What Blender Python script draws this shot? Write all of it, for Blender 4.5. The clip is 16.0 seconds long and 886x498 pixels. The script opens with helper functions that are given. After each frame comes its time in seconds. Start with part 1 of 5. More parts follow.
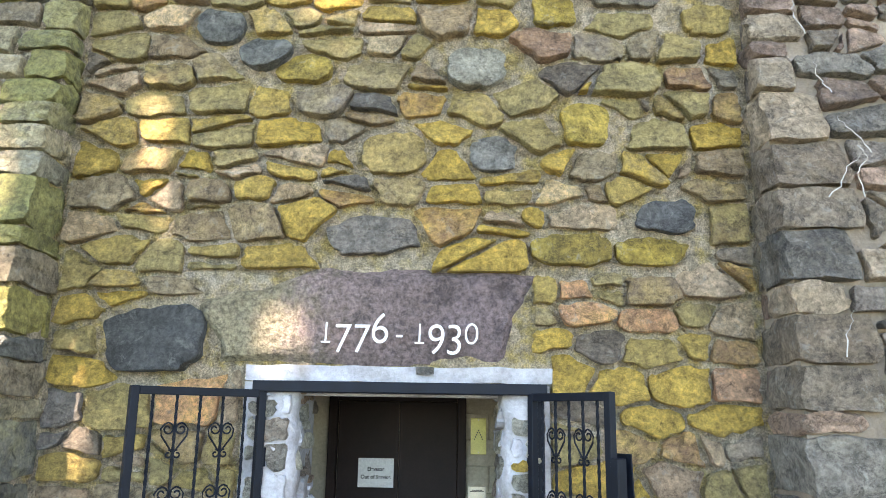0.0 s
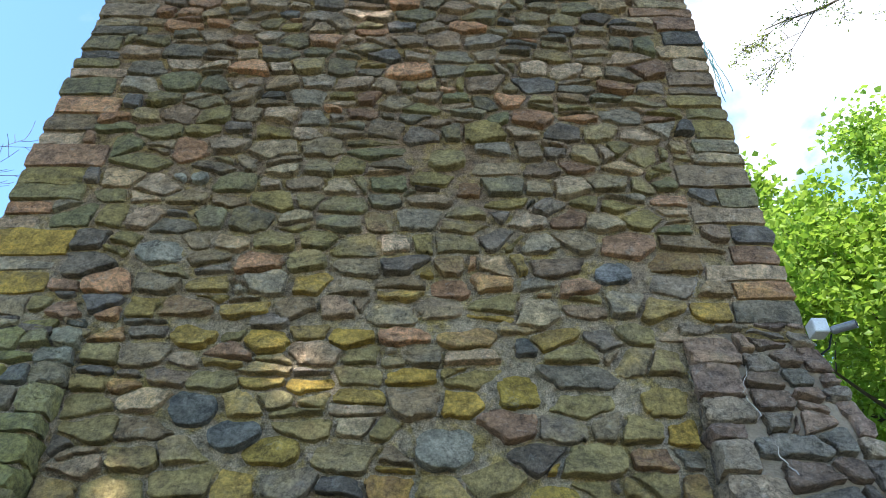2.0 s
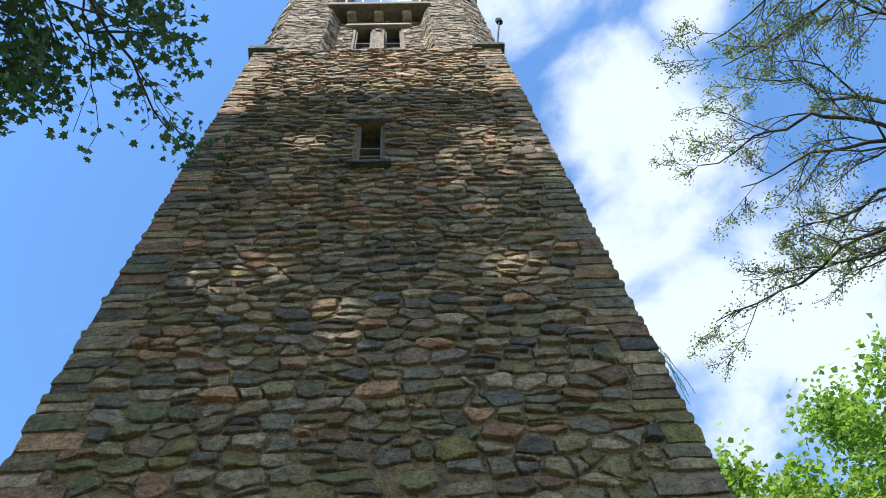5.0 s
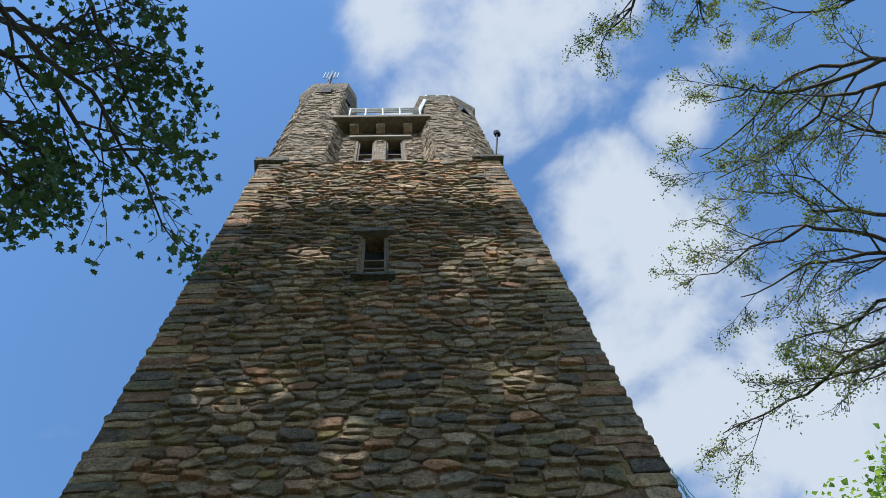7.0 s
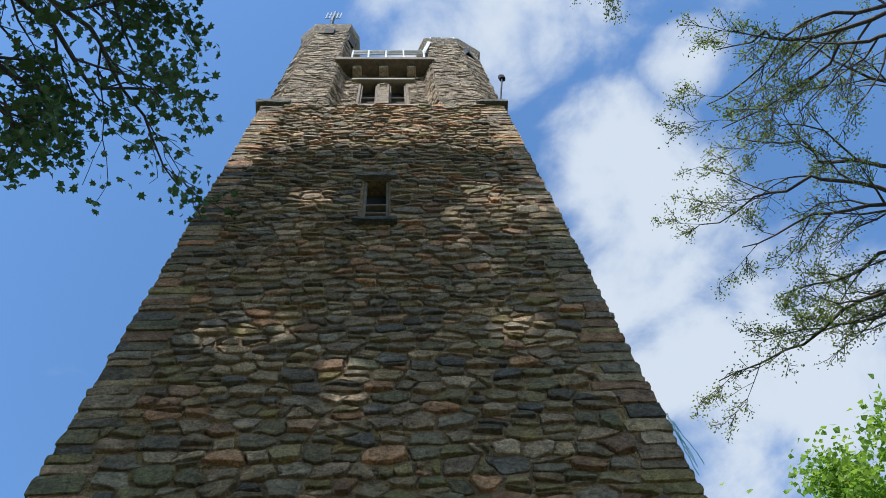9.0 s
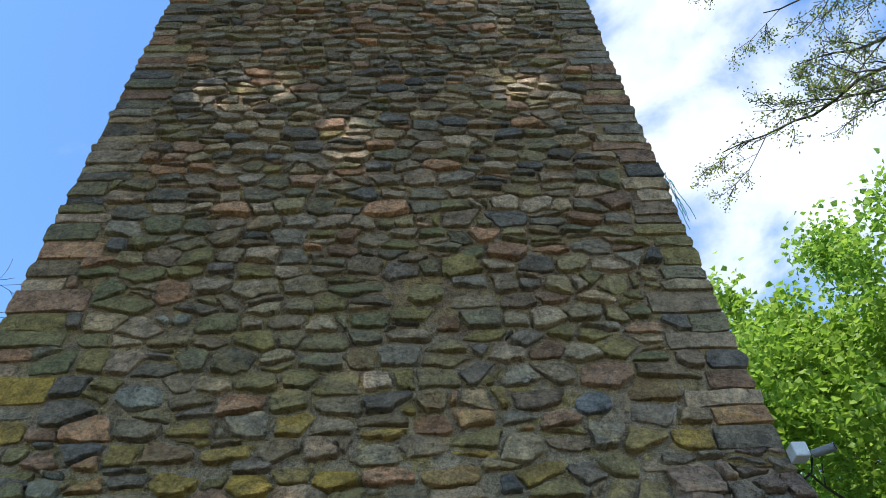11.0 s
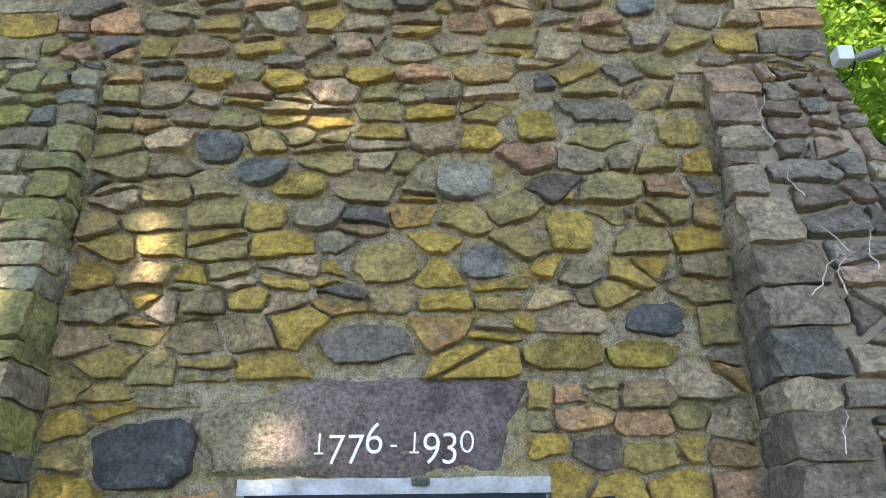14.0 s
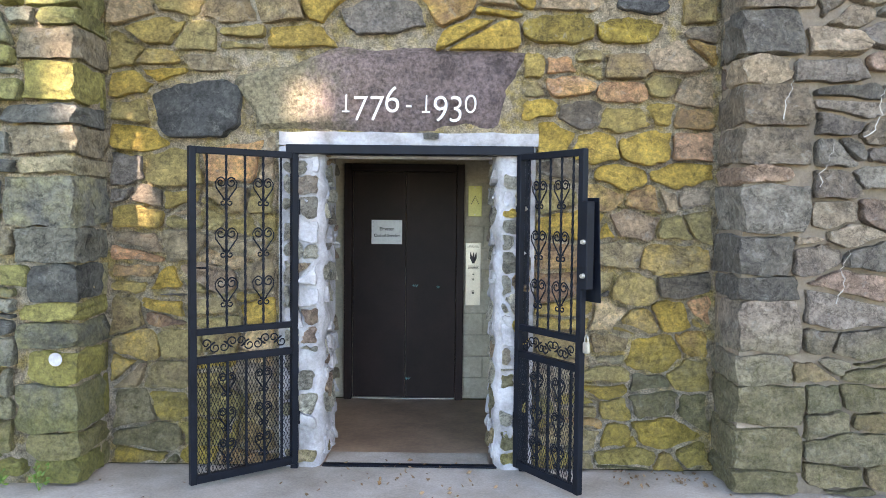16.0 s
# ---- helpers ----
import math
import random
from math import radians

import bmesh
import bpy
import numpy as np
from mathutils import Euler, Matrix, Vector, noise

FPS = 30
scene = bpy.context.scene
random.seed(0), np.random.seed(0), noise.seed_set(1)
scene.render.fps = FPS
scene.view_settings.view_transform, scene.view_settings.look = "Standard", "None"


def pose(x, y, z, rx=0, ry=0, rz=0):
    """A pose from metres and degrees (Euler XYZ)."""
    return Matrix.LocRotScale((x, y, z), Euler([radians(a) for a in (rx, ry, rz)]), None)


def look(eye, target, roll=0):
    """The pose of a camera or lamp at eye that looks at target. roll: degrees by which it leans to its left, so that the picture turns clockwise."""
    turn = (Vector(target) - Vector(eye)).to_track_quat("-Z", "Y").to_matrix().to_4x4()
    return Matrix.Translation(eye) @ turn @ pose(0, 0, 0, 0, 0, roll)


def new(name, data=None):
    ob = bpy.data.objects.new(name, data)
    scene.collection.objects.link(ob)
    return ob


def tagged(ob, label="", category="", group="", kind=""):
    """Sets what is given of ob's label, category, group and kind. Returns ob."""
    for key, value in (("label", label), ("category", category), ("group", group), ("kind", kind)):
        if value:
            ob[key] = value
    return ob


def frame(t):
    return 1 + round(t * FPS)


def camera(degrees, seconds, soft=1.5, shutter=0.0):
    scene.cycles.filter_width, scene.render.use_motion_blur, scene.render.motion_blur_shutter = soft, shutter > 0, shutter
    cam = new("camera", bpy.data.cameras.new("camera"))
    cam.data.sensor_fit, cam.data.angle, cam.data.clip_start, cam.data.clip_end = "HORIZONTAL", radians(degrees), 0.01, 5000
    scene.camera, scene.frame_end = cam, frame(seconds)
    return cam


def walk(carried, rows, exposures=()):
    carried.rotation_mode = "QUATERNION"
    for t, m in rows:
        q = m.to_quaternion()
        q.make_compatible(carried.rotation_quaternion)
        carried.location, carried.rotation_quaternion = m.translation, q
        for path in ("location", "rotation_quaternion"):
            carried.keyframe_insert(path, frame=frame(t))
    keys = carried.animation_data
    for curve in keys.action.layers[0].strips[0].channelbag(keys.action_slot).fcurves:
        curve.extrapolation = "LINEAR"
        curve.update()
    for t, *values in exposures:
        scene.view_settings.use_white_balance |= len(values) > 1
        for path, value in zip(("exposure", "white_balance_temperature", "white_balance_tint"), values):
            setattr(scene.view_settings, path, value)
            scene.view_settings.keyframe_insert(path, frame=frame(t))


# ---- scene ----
cam = camera(60.8, 16.0, 0.6)
PATH = [
    (0, (0.177, -4.301, 1.982), (0.14, -2.349, 2.414), 0.9),
    (0.5, (0.252, -4.407, 2.066), (0.171, -2.5, 2.661), 0.8),
    (1, (0.133, -4.395, 2.052), (0.114, -2.566, 2.861), 0.9),
    (1.5, (0.197, -4.315, 2.06), (0.222, -2.626, 3.131), 0.4),
    (2, (0.197, -4.377, 2.099), (0.226, -2.827, 3.363), -0.2),
    (2.5, (0.18, -4.419, 2.134), (0.239, -2.991, 3.533), -1.6),
    (3, (0.204, -4.426, 2.165), (0.282, -3.085, 3.647), -3.3),
    (3.5, (0.21, -4.457, 2.18), (0.301, -3.204, 3.736), -4.2),
    (4, (0.22, -4.485, 2.192), (0.314, -3.292, 3.795), -4.9),
    (4.5, (0.235, -4.516, 2.199), (0.333, -3.435, 3.879), -6.1),
    (5, (0.229, -4.576, 2.195), (0.34, -3.61, 3.942), -7.5),
    (7.5, (0.091, -4.792, 2.235), (0.223, -4.074, 4.097), -10.7),
    (8, (0.09, -4.783, 2.246), (0.221, -4.047, 4.101), -10.0),
    (10.5, (0.153, -4.636, 2.156), (0.259, -3.438, 3.755), -5.0),
    (11, (0.178, -4.558, 2.112), (0.269, -3.223, 3.598), -4.0),
    (11.5, (0.222, -4.511, 2.086), (0.281, -3.047, 3.447), -2.8),
    (12, (0.219, -4.491, 2.05), (0.264, -2.931, 3.301), -2.2),
    (12.5, (0.199, -4.476, 2.026), (0.233, -2.827, 3.158), -1.7),
    (13, (0.169, -4.451, 1.994), (0.19, -2.719, 2.995), -1.3),
    (13.5, (0.156, -4.428, 1.98), (0.161, -2.627, 2.848), -0.7),
    (14, (0.156, -4.34, 1.895), (0.15, -2.479, 2.629), -0.6),
    (14.5, (0.094, -4.335, 1.828), (0.087, -2.408, 2.363), -0.2),
    (15, (0.072, -4.478, 1.784), (0.03, -2.5, 2.074), 0.2),
    (15.5, (0.057, -4.722, 1.738), (0.036, -2.722, 1.696), 0.4),
    (16, (0.138, -5.048, 1.725), (0.12, -3.05, 1.628), 0.6),
]
EXPOSURES = [(0.0, 3.4, 7200, 19), (1.0, 3.1, 6900, 17), (2.0, 2.25, 6150, 12), (3.5, 1.75, 5850, 10), (5.0, 1.45, 5850, 8), (7.5, 0.9, 6000, 8), (8.0, 0.9, 6000, 8),
             (10.5, 1.4, 5900, 9), (12.5, 2.22, 6500, 14), (14.5, 3.0, 6800, 18), (16.0, 3.3, 7400, 23)]
SKY, CLOUD, SUN_POWER = 0.12, (0.355, 0.375, 0.405), 3.2
walk(cam, [(t, look(eye, target, roll)) for t, eye, target, roll in PATH], EXPOSURES)

# ---- world, sun, exposure ----
SUN = Vector((-0.32, -0.62, 0.72)).normalized()      # towards the sun
world = bpy.data.worlds.new("sky")
scene.world = world
world.use_nodes = True
wn, wl = world.node_tree.nodes, world.node_tree.links
wn.clear()
w_out = wn.new("ShaderNodeOutputWorld")
w_bg = wn.new("ShaderNodeBackground")
w_sky = wn.new("ShaderNodeTexSky")
w_sky.sky_type = "NISHITA"
w_sky.sun_disc = False
w_sky.sun_elevation = math.asin(SUN.z)
w_sky.sun_rotation = math.atan2(SUN.x, SUN.y)
w_sky.air_density, w_sky.dust_density, w_sky.ozone_density = 1.0, 0.2, 2.5
w_tc = wn.new("ShaderNodeTexCoord")
w_map = wn.new("ShaderNodeMapping")
w_map.inputs["Location"].default_value = (0.35, 0.1, 0.2)
w_map.inputs["Scale"].default_value = (1.0, 1.0, 1.5)
w_n1 = wn.new("ShaderNodeTexNoise")
w_n1.inputs["Scale"].default_value, w_n1.inputs["Detail"].default_value, w_n1.inputs["Roughness"].default_value = 6.5, 9.0, 0.56
w_n1.inputs["Distortion"].default_value = 0.25
# cloud banks: direction, outer and inner reach in degrees
BANKS = [((0.093, 0.114, 0.989), 11, 1), ((0.02, 0.075, 0.997), 8, 1), ((0.20, 0.10, 0.975), 9, 2), ((0.28, 0.34, 0.899), 10, 3), ((0.34, 0.46, 0.82), 16, 7), ((0.47, 0.52, 0.71), 17, 2), ((0.355, 0.19, 0.915), 4, 0.5), ((0.5, -0.5, 0.7), 40, 10), ((-0.6, -0.2, 0.3), 25, 5)]
w_dir = wn.new("ShaderNodeVectorMath")
w_dir.operation = "NORMALIZE"
wl.new(w_tc.outputs["Generated"], w_dir.inputs[0])
w_bank = None
for way, outer, inner in BANKS:
    w_dot = wn.new("ShaderNodeVectorMath")
    w_dot.operation = "DOT_PRODUCT"
    w_dot.inputs[1].default_value = Vector(way).normalized()
    wl.new(w_dir.outputs[0], w_dot.inputs[0])
    w_rng = wn.new("ShaderNodeMapRange")
    w_rng.inputs["From Min"].default_value, w_rng.inputs["From Max"].default_value = math.cos(radians(outer)), math.cos(radians(inner))
    wl.new(w_dot.outputs["Value"], w_rng.inputs["Value"])
    if w_bank is None:
        w_bank = w_rng.outputs[0]
    else:
        w_max = wn.new("ShaderNodeMath")
        w_max.operation = "MAXIMUM"
        wl.new(w_bank, w_max.inputs[0])
        wl.new(w_rng.outputs[0], w_max.inputs[1])
        w_bank = w_max.outputs[0]
w_half = wn.new("ShaderNodeMath")
w_half.operation = "MULTIPLY"
w_half.inputs[1].default_value = 0.42
wl.new(w_bank, w_half.inputs[0])
w_add = wn.new("ShaderNodeMath")
w_add.operation = "ADD"
w_ramp = wn.new("ShaderNodeValToRGB")
w_ramp.color_ramp.elements[0].position, w_ramp.color_ramp.elements[1].position = 0.62, 0.95
w_ramp.color_ramp.interpolation = "EASE"
w_sc = wn.new("ShaderNodeVectorMath")
w_sc.operation = "MULTIPLY"
w_sc.inputs[1].default_value = (0.86 * SKY, 1.0 * SKY, 1.06 * SKY)
w_mix = wn.new("ShaderNodeMix")
w_mix.data_type = "RGBA"
w_mix.inputs["B"].default_value = (*CLOUD, 1)
wl.new(w_tc.outputs["Generated"], w_map.inputs["Vector"])
wl.new(w_map.outputs[0], w_n1.inputs["Vector"])
wl.new(w_n1.outputs["Fac"], w_add.inputs[0])
wl.new(w_half.outputs[0], w_add.inputs[1])
wl.new(w_add.outputs[0], w_ramp.inputs["Fac"])
wl.new(w_ramp.outputs["Color"], w_mix.inputs["Factor"])
wl.new(w_sky.outputs["Color"], w_sc.inputs[0])
wl.new(w_sc.outputs[0], w_mix.inputs["A"])
wl.new(w_mix.outputs["Result"], w_bg.inputs["Color"])
w_bg.inputs["Strength"].default_value = 1.0
wl.new(w_bg.outputs[0], w_out.inputs["Surface"])

sun_data = bpy.data.lights.new("sun", "SUN")
sun_data.energy, sun_data.angle, sun_data.color = SUN_POWER, radians(0.5), (1.0, 0.92, 0.82)
sun = new("sun", sun_data)
sun.matrix_world = look(SUN * 60, (0, 0, 0))


# ---- materials ----
def mat(name, rough=0.8, metal=0.0, color=(0.5, 0.5, 0.5)):
    m = bpy.data.materials.new(name)
    m.use_nodes = True
    b = m.node_tree.nodes["Principled BSDF"]
    b.inputs["Roughness"].default_value, b.inputs["Metallic"].default_value = rough, metal
    b.inputs["Base Color"].default_value = (*color, 1)
    return m, m.node_tree.nodes, m.node_tree.links, b


def node(nodes, kind, **values):
    n = nodes.new(kind)
    for key, value in values.items():
        n.inputs[key.replace("_", " ")].default_value = value
    return n


def ramp(nodes, stops, mode="LINEAR"):
    n = nodes.new("ShaderNodeValToRGB")
    r = n.color_ramp
    r.interpolation = mode
    while len(r.elements) < len(stops):
        r.elements.new(0.5)
    for e, (p, c) in zip(r.elements, stops):
        e.position, e.color = p, (*c, 1) if len(c) == 3 else c
    return n


def grey(v):
    return (v, v, v)


def blend(nodes, links, fac, a, b, mode="MIX"):
    n = nodes.new("ShaderNodeMix")
    n.data_type, n.blend_type = "RGBA", mode
    for sock, val in (("Factor", fac), ("A", a), ("B", b)):
        if isinstance(val, (tuple, float, int)):
            n.inputs[sock].default_value = (*val, 1) if isinstance(val, tuple) else val
        else:
            links.new(val, n.inputs[sock])
    return n.outputs["Result"]


def maths(nodes, links, op, a, b=None, clamp=False):
    n = nodes.new("ShaderNodeMath")
    n.operation, n.use_clamp = op, clamp
    for i, val in enumerate((a, b)):
        if val is None:
            continue
        if isinstance(val, (int, float)):
            n.inputs[i].default_value = val
        else:
            links.new(val, n.inputs[i])
    return n.outputs[0]


def bump(nodes, links, bsdf, height, strength, dist=0.02):
    n = node(nodes, "ShaderNodeBump", Strength=strength, Distance=dist)
    links.new(height, n.inputs["Height"])
    links.new(n.outputs[0], bsdf.inputs["Normal"])


def rock(name, palette, lichen=0.0, lichen_cols=((0.53, 0.345, 0.05), (0.36, 0.285, 0.11)), z_fade=(5.0, 8.5), moss=0.0, joined=False):
    """Weathered field stone: a colour of its own per piece, mineral grain, crusty lichen, moss at the foot."""
    m, n, l, b = mat(name, 0.88)
    geo = n.new("ShaderNodeNewGeometry")
    if joined:
        rnd = geo.outputs["Random Per Island"]
    else:
        rnd = n.new("ShaderNodeObjectInfo").outputs["Random"]
    cols = ramp(n, [(i / len(palette), c) for i, c in enumerate(palette)], "CONSTANT")
    l.new(rnd, cols.inputs[0])
    pos = geo.outputs["Position"]
    sep = n.new("ShaderNodeSeparateXYZ")
    l.new(pos, sep.inputs[0])
    shift = n.new("ShaderNodeVectorMath")
    shift.operation = "ADD"
    l.new(pos, shift.inputs[0])
    r100 = maths(n, l, "MULTIPLY", rnd, 37.0)
    l.new(r100, shift.inputs[1])
    big = node(n, "ShaderNodeTexNoise", Scale=7.0, Detail=6.0, Roughness=0.66)
    fine = node(n, "ShaderNodeTexNoise", Scale=34.0, Detail=7.0, Roughness=0.78)
    wide = node(n, "ShaderNodeTexNoise", Scale=0.55, Detail=4.0, Roughness=0.6)
    spots = node(n, "ShaderNodeTexNoise", Scale=13.0, Detail=9.0, Roughness=0.74, Distortion=0.6)
    l.new(shift.outputs[0], big.inputs["Vector"])
    l.new(shift.outputs[0], fine.inputs["Vector"])
    l.new(pos, wide.inputs["Vector"])
    l.new(shift.outputs[0], spots.inputs["Vector"])
    v1 = ramp(n, [(0.36, grey(0.70)), (0.64, grey(1.28))])
    l.new(big.outputs["Fac"], v1.inputs[0])
    v2 = ramp(n, [(0.36, grey(0.48)), (0.50, grey(1.0)), (0.63, grey(1.50))])
    l.new(fine.outputs["Fac"], v2.inputs[0])
    own = ramp(n, [(0.0, grey(0.62)), (1.0, grey(1.42))])             # some stones darker, some paler
    l.new(maths(n, l, "FRACT", maths(n, l, "MULTIPLY", rnd, 23.7)), own.inputs[0])
    col = blend(n, l, 1.0, cols.outputs[0], own.outputs[0], "MULTIPLY")
    col = blend(n, l, 1.0, col, v1.outputs[0], "MULTIPLY")
    col = blend(n, l, 0.8, col, v2.outputs[0], "MULTIPLY")
    pits = ramp(n, [(0.33, grey(0.35)), (0.43, grey(1.0)), (0.64, grey(1.25))])          # dark pits and seams; their colour also carries shade the weak bump lacks
    l.new(spots.outputs["Fac"], pits.inputs[0])
    col = blend(n, l, 0.9, col, pits.outputs[0], "MULTIPLY")
    seam = n.new("ShaderNodeTexVoronoi")                              # hairline cracks and broken beds
    seam.feature = "DISTANCE_TO_EDGE"
    seam.inputs["Scale"].default_value = 1.0
    flat = n.new("ShaderNodeVectorMath")
    flat.operation = "MULTIPLY"
    flat.inputs[1].default_value = (3.2, 3.2, 9.0)
    warp = n.new("ShaderNodeVectorMath")
    warp.operation = "MULTIPLY_ADD"
    warp.inputs[1].default_value = (0.30, 0.30, 0.30)
    l.new(spots.outputs["Color"], warp.inputs[0])
    l.new(shift.outputs[0], warp.inputs[2])
    l.new(warp.outputs[0], flat.inputs[0])
    l.new(flat.outputs[0], seam.inputs["Vector"])
    crack = ramp(n, [(0.0, grey(0.30)), (0.045, grey(1.0))])
    l.new(seam.outputs["Distance"], crack.inputs[0])
    col = blend(n, l, 0.75, col, crack.outputs[0], "MULTIPLY")
    crust = ramp(n, [(0.56, grey(0.0)), (0.64, grey(1.0))])          # pale crust spots
    l.new(spots.outputs["Fac"], crust.inputs[0])
    col = blend(n, l, maths(n, l, "MULTIPLY", crust.outputs[0], 0.35), col, (0.42, 0.41, 0.36))
    if lichen > 0:
        zr = n.new("ShaderNodeMapRange")
        l.new(sep.outputs["Z"], zr.inputs["Value"])
        zr.inputs["From Min"].default_value, zr.inputs["From Max"].default_value = z_fade
        zr.inputs["To Min"].default_value, zr.inputs["To Max"].default_value = 1.0, 0.0
        r2 = maths(n, l, "FRACT", maths(n, l, "MULTIPLY", rnd, 7.31))
        amount = maths(n, l, "ADD", maths(n, l, "MULTIPLY", r2, 1.25), maths(n, l, "MULTIPLY", wide.outputs["Fac"], 0.45))
        amount = maths(n, l, "ADD", amount, maths(n, l, "MULTIPLY", big.outputs["Fac"], 0.65))
        amount = maths(n, l, "ADD", amount, maths(n, l, "MULTIPLY", zr.outputs[0], 0.5))
        cov = n.new("ShaderNodeMapRange")
        l.new(amount, cov.inputs["Value"])
        cov.inputs["From Min"].default_value, cov.inputs["From Max"].default_value = 1.86 - lichen, 2.26 - lichen
        tone = ramp(n, [(0.25, lichen_cols[0]), (0.75, lichen_cols[1])])
        l.new(maths(n, l, "FRACT", maths(n, l, "MULTIPLY", rnd, 13.7)), tone.inputs[0])
        lich = blend(n, l, 0.85, tone.outputs[0], v2.outputs[0], "MULTIPLY")
        lich = blend(n, l, 0.7, lich, v1.outputs[0], "MULTIPLY")
        lich = blend(n, l, 0.85, lich, pits.outputs[0], "MULTIPLY")
        lich = blend(n, l, 0.5, lich, crack.outputs[0], "MULTIPLY")
        col = blend(n, l, maths(n, l, "MULTIPLY", cov.outputs[0], 0.90), col, lich)
    if moss > 0:
        mz = n.new("ShaderNodeMapRange")
        l.new(sep.outputs["Z"], mz.inputs["Value"])
        mz.inputs["From Min"].default_value, mz.inputs["From Max"].default_value = 0.0, 1.3
        mz.inputs["To Min"].default_value, mz.inputs["To Max"].default_value = 0.5, 0.0
        mk = ramp(n, [(0.74, grey(0.0)), (0.90, grey(1.0))])
        l.new(maths(n, l, "ADD", maths(n, l, "ADD", wide.outputs["Fac"], mz.outputs[0]), maths(n, l, "MULTIPLY", big.outputs["Fac"], 0.25)), mk.inputs[0])
        green = blend(n, l, 0.8, (0.19, 0.18, 0.03), v2.outputs[0], "MULTIPLY")
        col = blend(n, l, maths(n, l, "MULTIPLY", mk.outputs[0], moss), col, green)
    l.new(col, b.inputs["Base Color"])
    h = maths(n, l, "ADD", maths(n, l, "MULTIPLY", big.outputs["Fac"], 0.4), maths(n, l, "MULTIPLY", spots.outputs["Fac"], 1.1))
    h = maths(n, l, "ADD", h, maths(n, l, "MULTIPLY", fine.outputs["Fac"], 0.9))
    h = maths(n, l, "ADD", h, maths(n, l, "MULTIPLY", crack.outputs[0], 0.25))
    bump(n, l, b, h, 1.0, 0.075)
    return m


def rough_mat(name, base, dark, rough=0.9, scale=6.0, grain=60.0, strength=0.6, dist=0.01, metal=0.0):
    """A plain surface with stains and grain at two scales."""
    m, n, l, b = mat(name, rough, metal)
    geo = n.new("ShaderNodeNewGeometry")
    a = node(n, "ShaderNodeTexNoise", Scale=scale, Detail=6.0, Roughness=0.6)
    f = node(n, "ShaderNodeTexNoise", Scale=grain, Detail=4.0, Roughness=0.65)
    l.new(geo.outputs["Position"], a.inputs["Vector"])
    l.new(geo.outputs["Position"], f.inputs["Vector"])
    r = ramp(n, [(0.32, dark), (0.62, base)])
    l.new(a.outputs["Fac"], r.inputs[0])
    g = ramp(n, [(0.3, grey(0.75)), (0.7, grey(1.2))])
    l.new(f.outputs["Fac"], g.inputs[0])
    l.new(blend(n, l, 0.7, r.outputs[0], g.outputs[0], "MULTIPLY"), b.inputs["Base Color"])
    bump(n, l, b, maths(n, l, "ADD", a.outputs["Fac"], maths(n, l, "MULTIPLY", f.outputs["Fac"], 0.5)), strength, dist)
    return m


def leaf_mat(name, c1, c2, thin=0.5):
    m, n, l, b = mat(name, 0.55)
    geo = n.new("ShaderNodeNewGeometry")
    r = ramp(n, [(0.0, c1), (1.0, c2)])
    l.new(geo.outputs["Random Per Island"], r.inputs[0])
    l.new(r.outputs[0], b.inputs["Base Color"])
    tr = n.new("ShaderNodeBsdfTranslucent")
    l.new(r.outputs[0], tr.inputs["Color"])
    mx = node(n, "ShaderNodeMixShader", Fac=thin)
    l.new(b.outputs[0], mx.inputs[1])
    l.new(tr.outputs[0], mx.inputs[2])
    l.new(mx.outputs[0], n["Material Output"].inputs["Surface"])
    return m


BROWNS = [(0.425, 0.31, 0.191), (0.293, 0.246, 0.179), (0.365, 0.253, 0.157), (0.469, 0.335, 0.203), (0.396, 0.233, 0.134), (0.309, 0.246, 0.174), (0.528, 0.386, 0.245), (0.205, 0.177, 0.145), (0.499, 0.272, 0.139), (0.38, 0.291, 0.169), (0.322, 0.266, 0.186), (0.44, 0.31, 0.169), (0.338, 0.253, 0.151), (0.264, 0.208, 0.151)]
PINKS = [(0.301, 0.208, 0.149), (0.249, 0.199, 0.152), (0.344, 0.231, 0.16), (0.198, 0.175, 0.14), (0.323, 0.246, 0.166), (0.27, 0.184, 0.135), (0.301, 0.237, 0.166), (0.229, 0.189, 0.152)]
GREENS = [(0.331, 0.282, 0.166), (0.267, 0.24, 0.16), (0.216, 0.204, 0.149), (0.382, 0.318, 0.188), (0.318, 0.252, 0.155), (0.178, 0.174, 0.144)]
M_PANEL = rock("panel_stone", BROWNS, 0.52, z_fade=(3.8, 7.0), moss=0.4)
M_UPPER = rock("upper_stone", BROWNS, 0.42, z_fade=(3.8, 7.5))
M_UPPER_J = rock("upper_stone_joined", BROWNS, 0.38, ((0.34, 0.26, 0.08), (0.25, 0.23, 0.10)), z_fade=(4.0, 8.5), joined=True)
M_TOP_J = rock("top_stone_joined", [(0.40, 0.31, 0.215), (0.33, 0.26, 0.185), (0.44, 0.345, 0.24), (0.28, 0.23, 0.17), (0.37, 0.28, 0.195)], joined=True)
M_LEFT = rock("left_stone", GREENS, 0.30, ((0.36, 0.31, 0.07), (0.27, 0.255, 0.08)), z_fade=(2.0, 7.0), moss=0.6)
M_RIGHT = rock("right_stone", PINKS, 0.0, moss=0.4)
M_DARK = rock("dark_stone", [(0.15, 0.15, 0.13), (0.13, 0.13, 0.12)])
M_BLUE = rock("blue_stone", [(0.17, 0.17, 0.165), (0.20, 0.19, 0.165)])
M_PALE = rock("pale_stone", [(0.36, 0.335, 0.26), (0.32, 0.295, 0.23)])
M_ORANGE = rock("orange_stone", [(0.36, 0.20, 0.09), (0.33, 0.19, 0.10)])
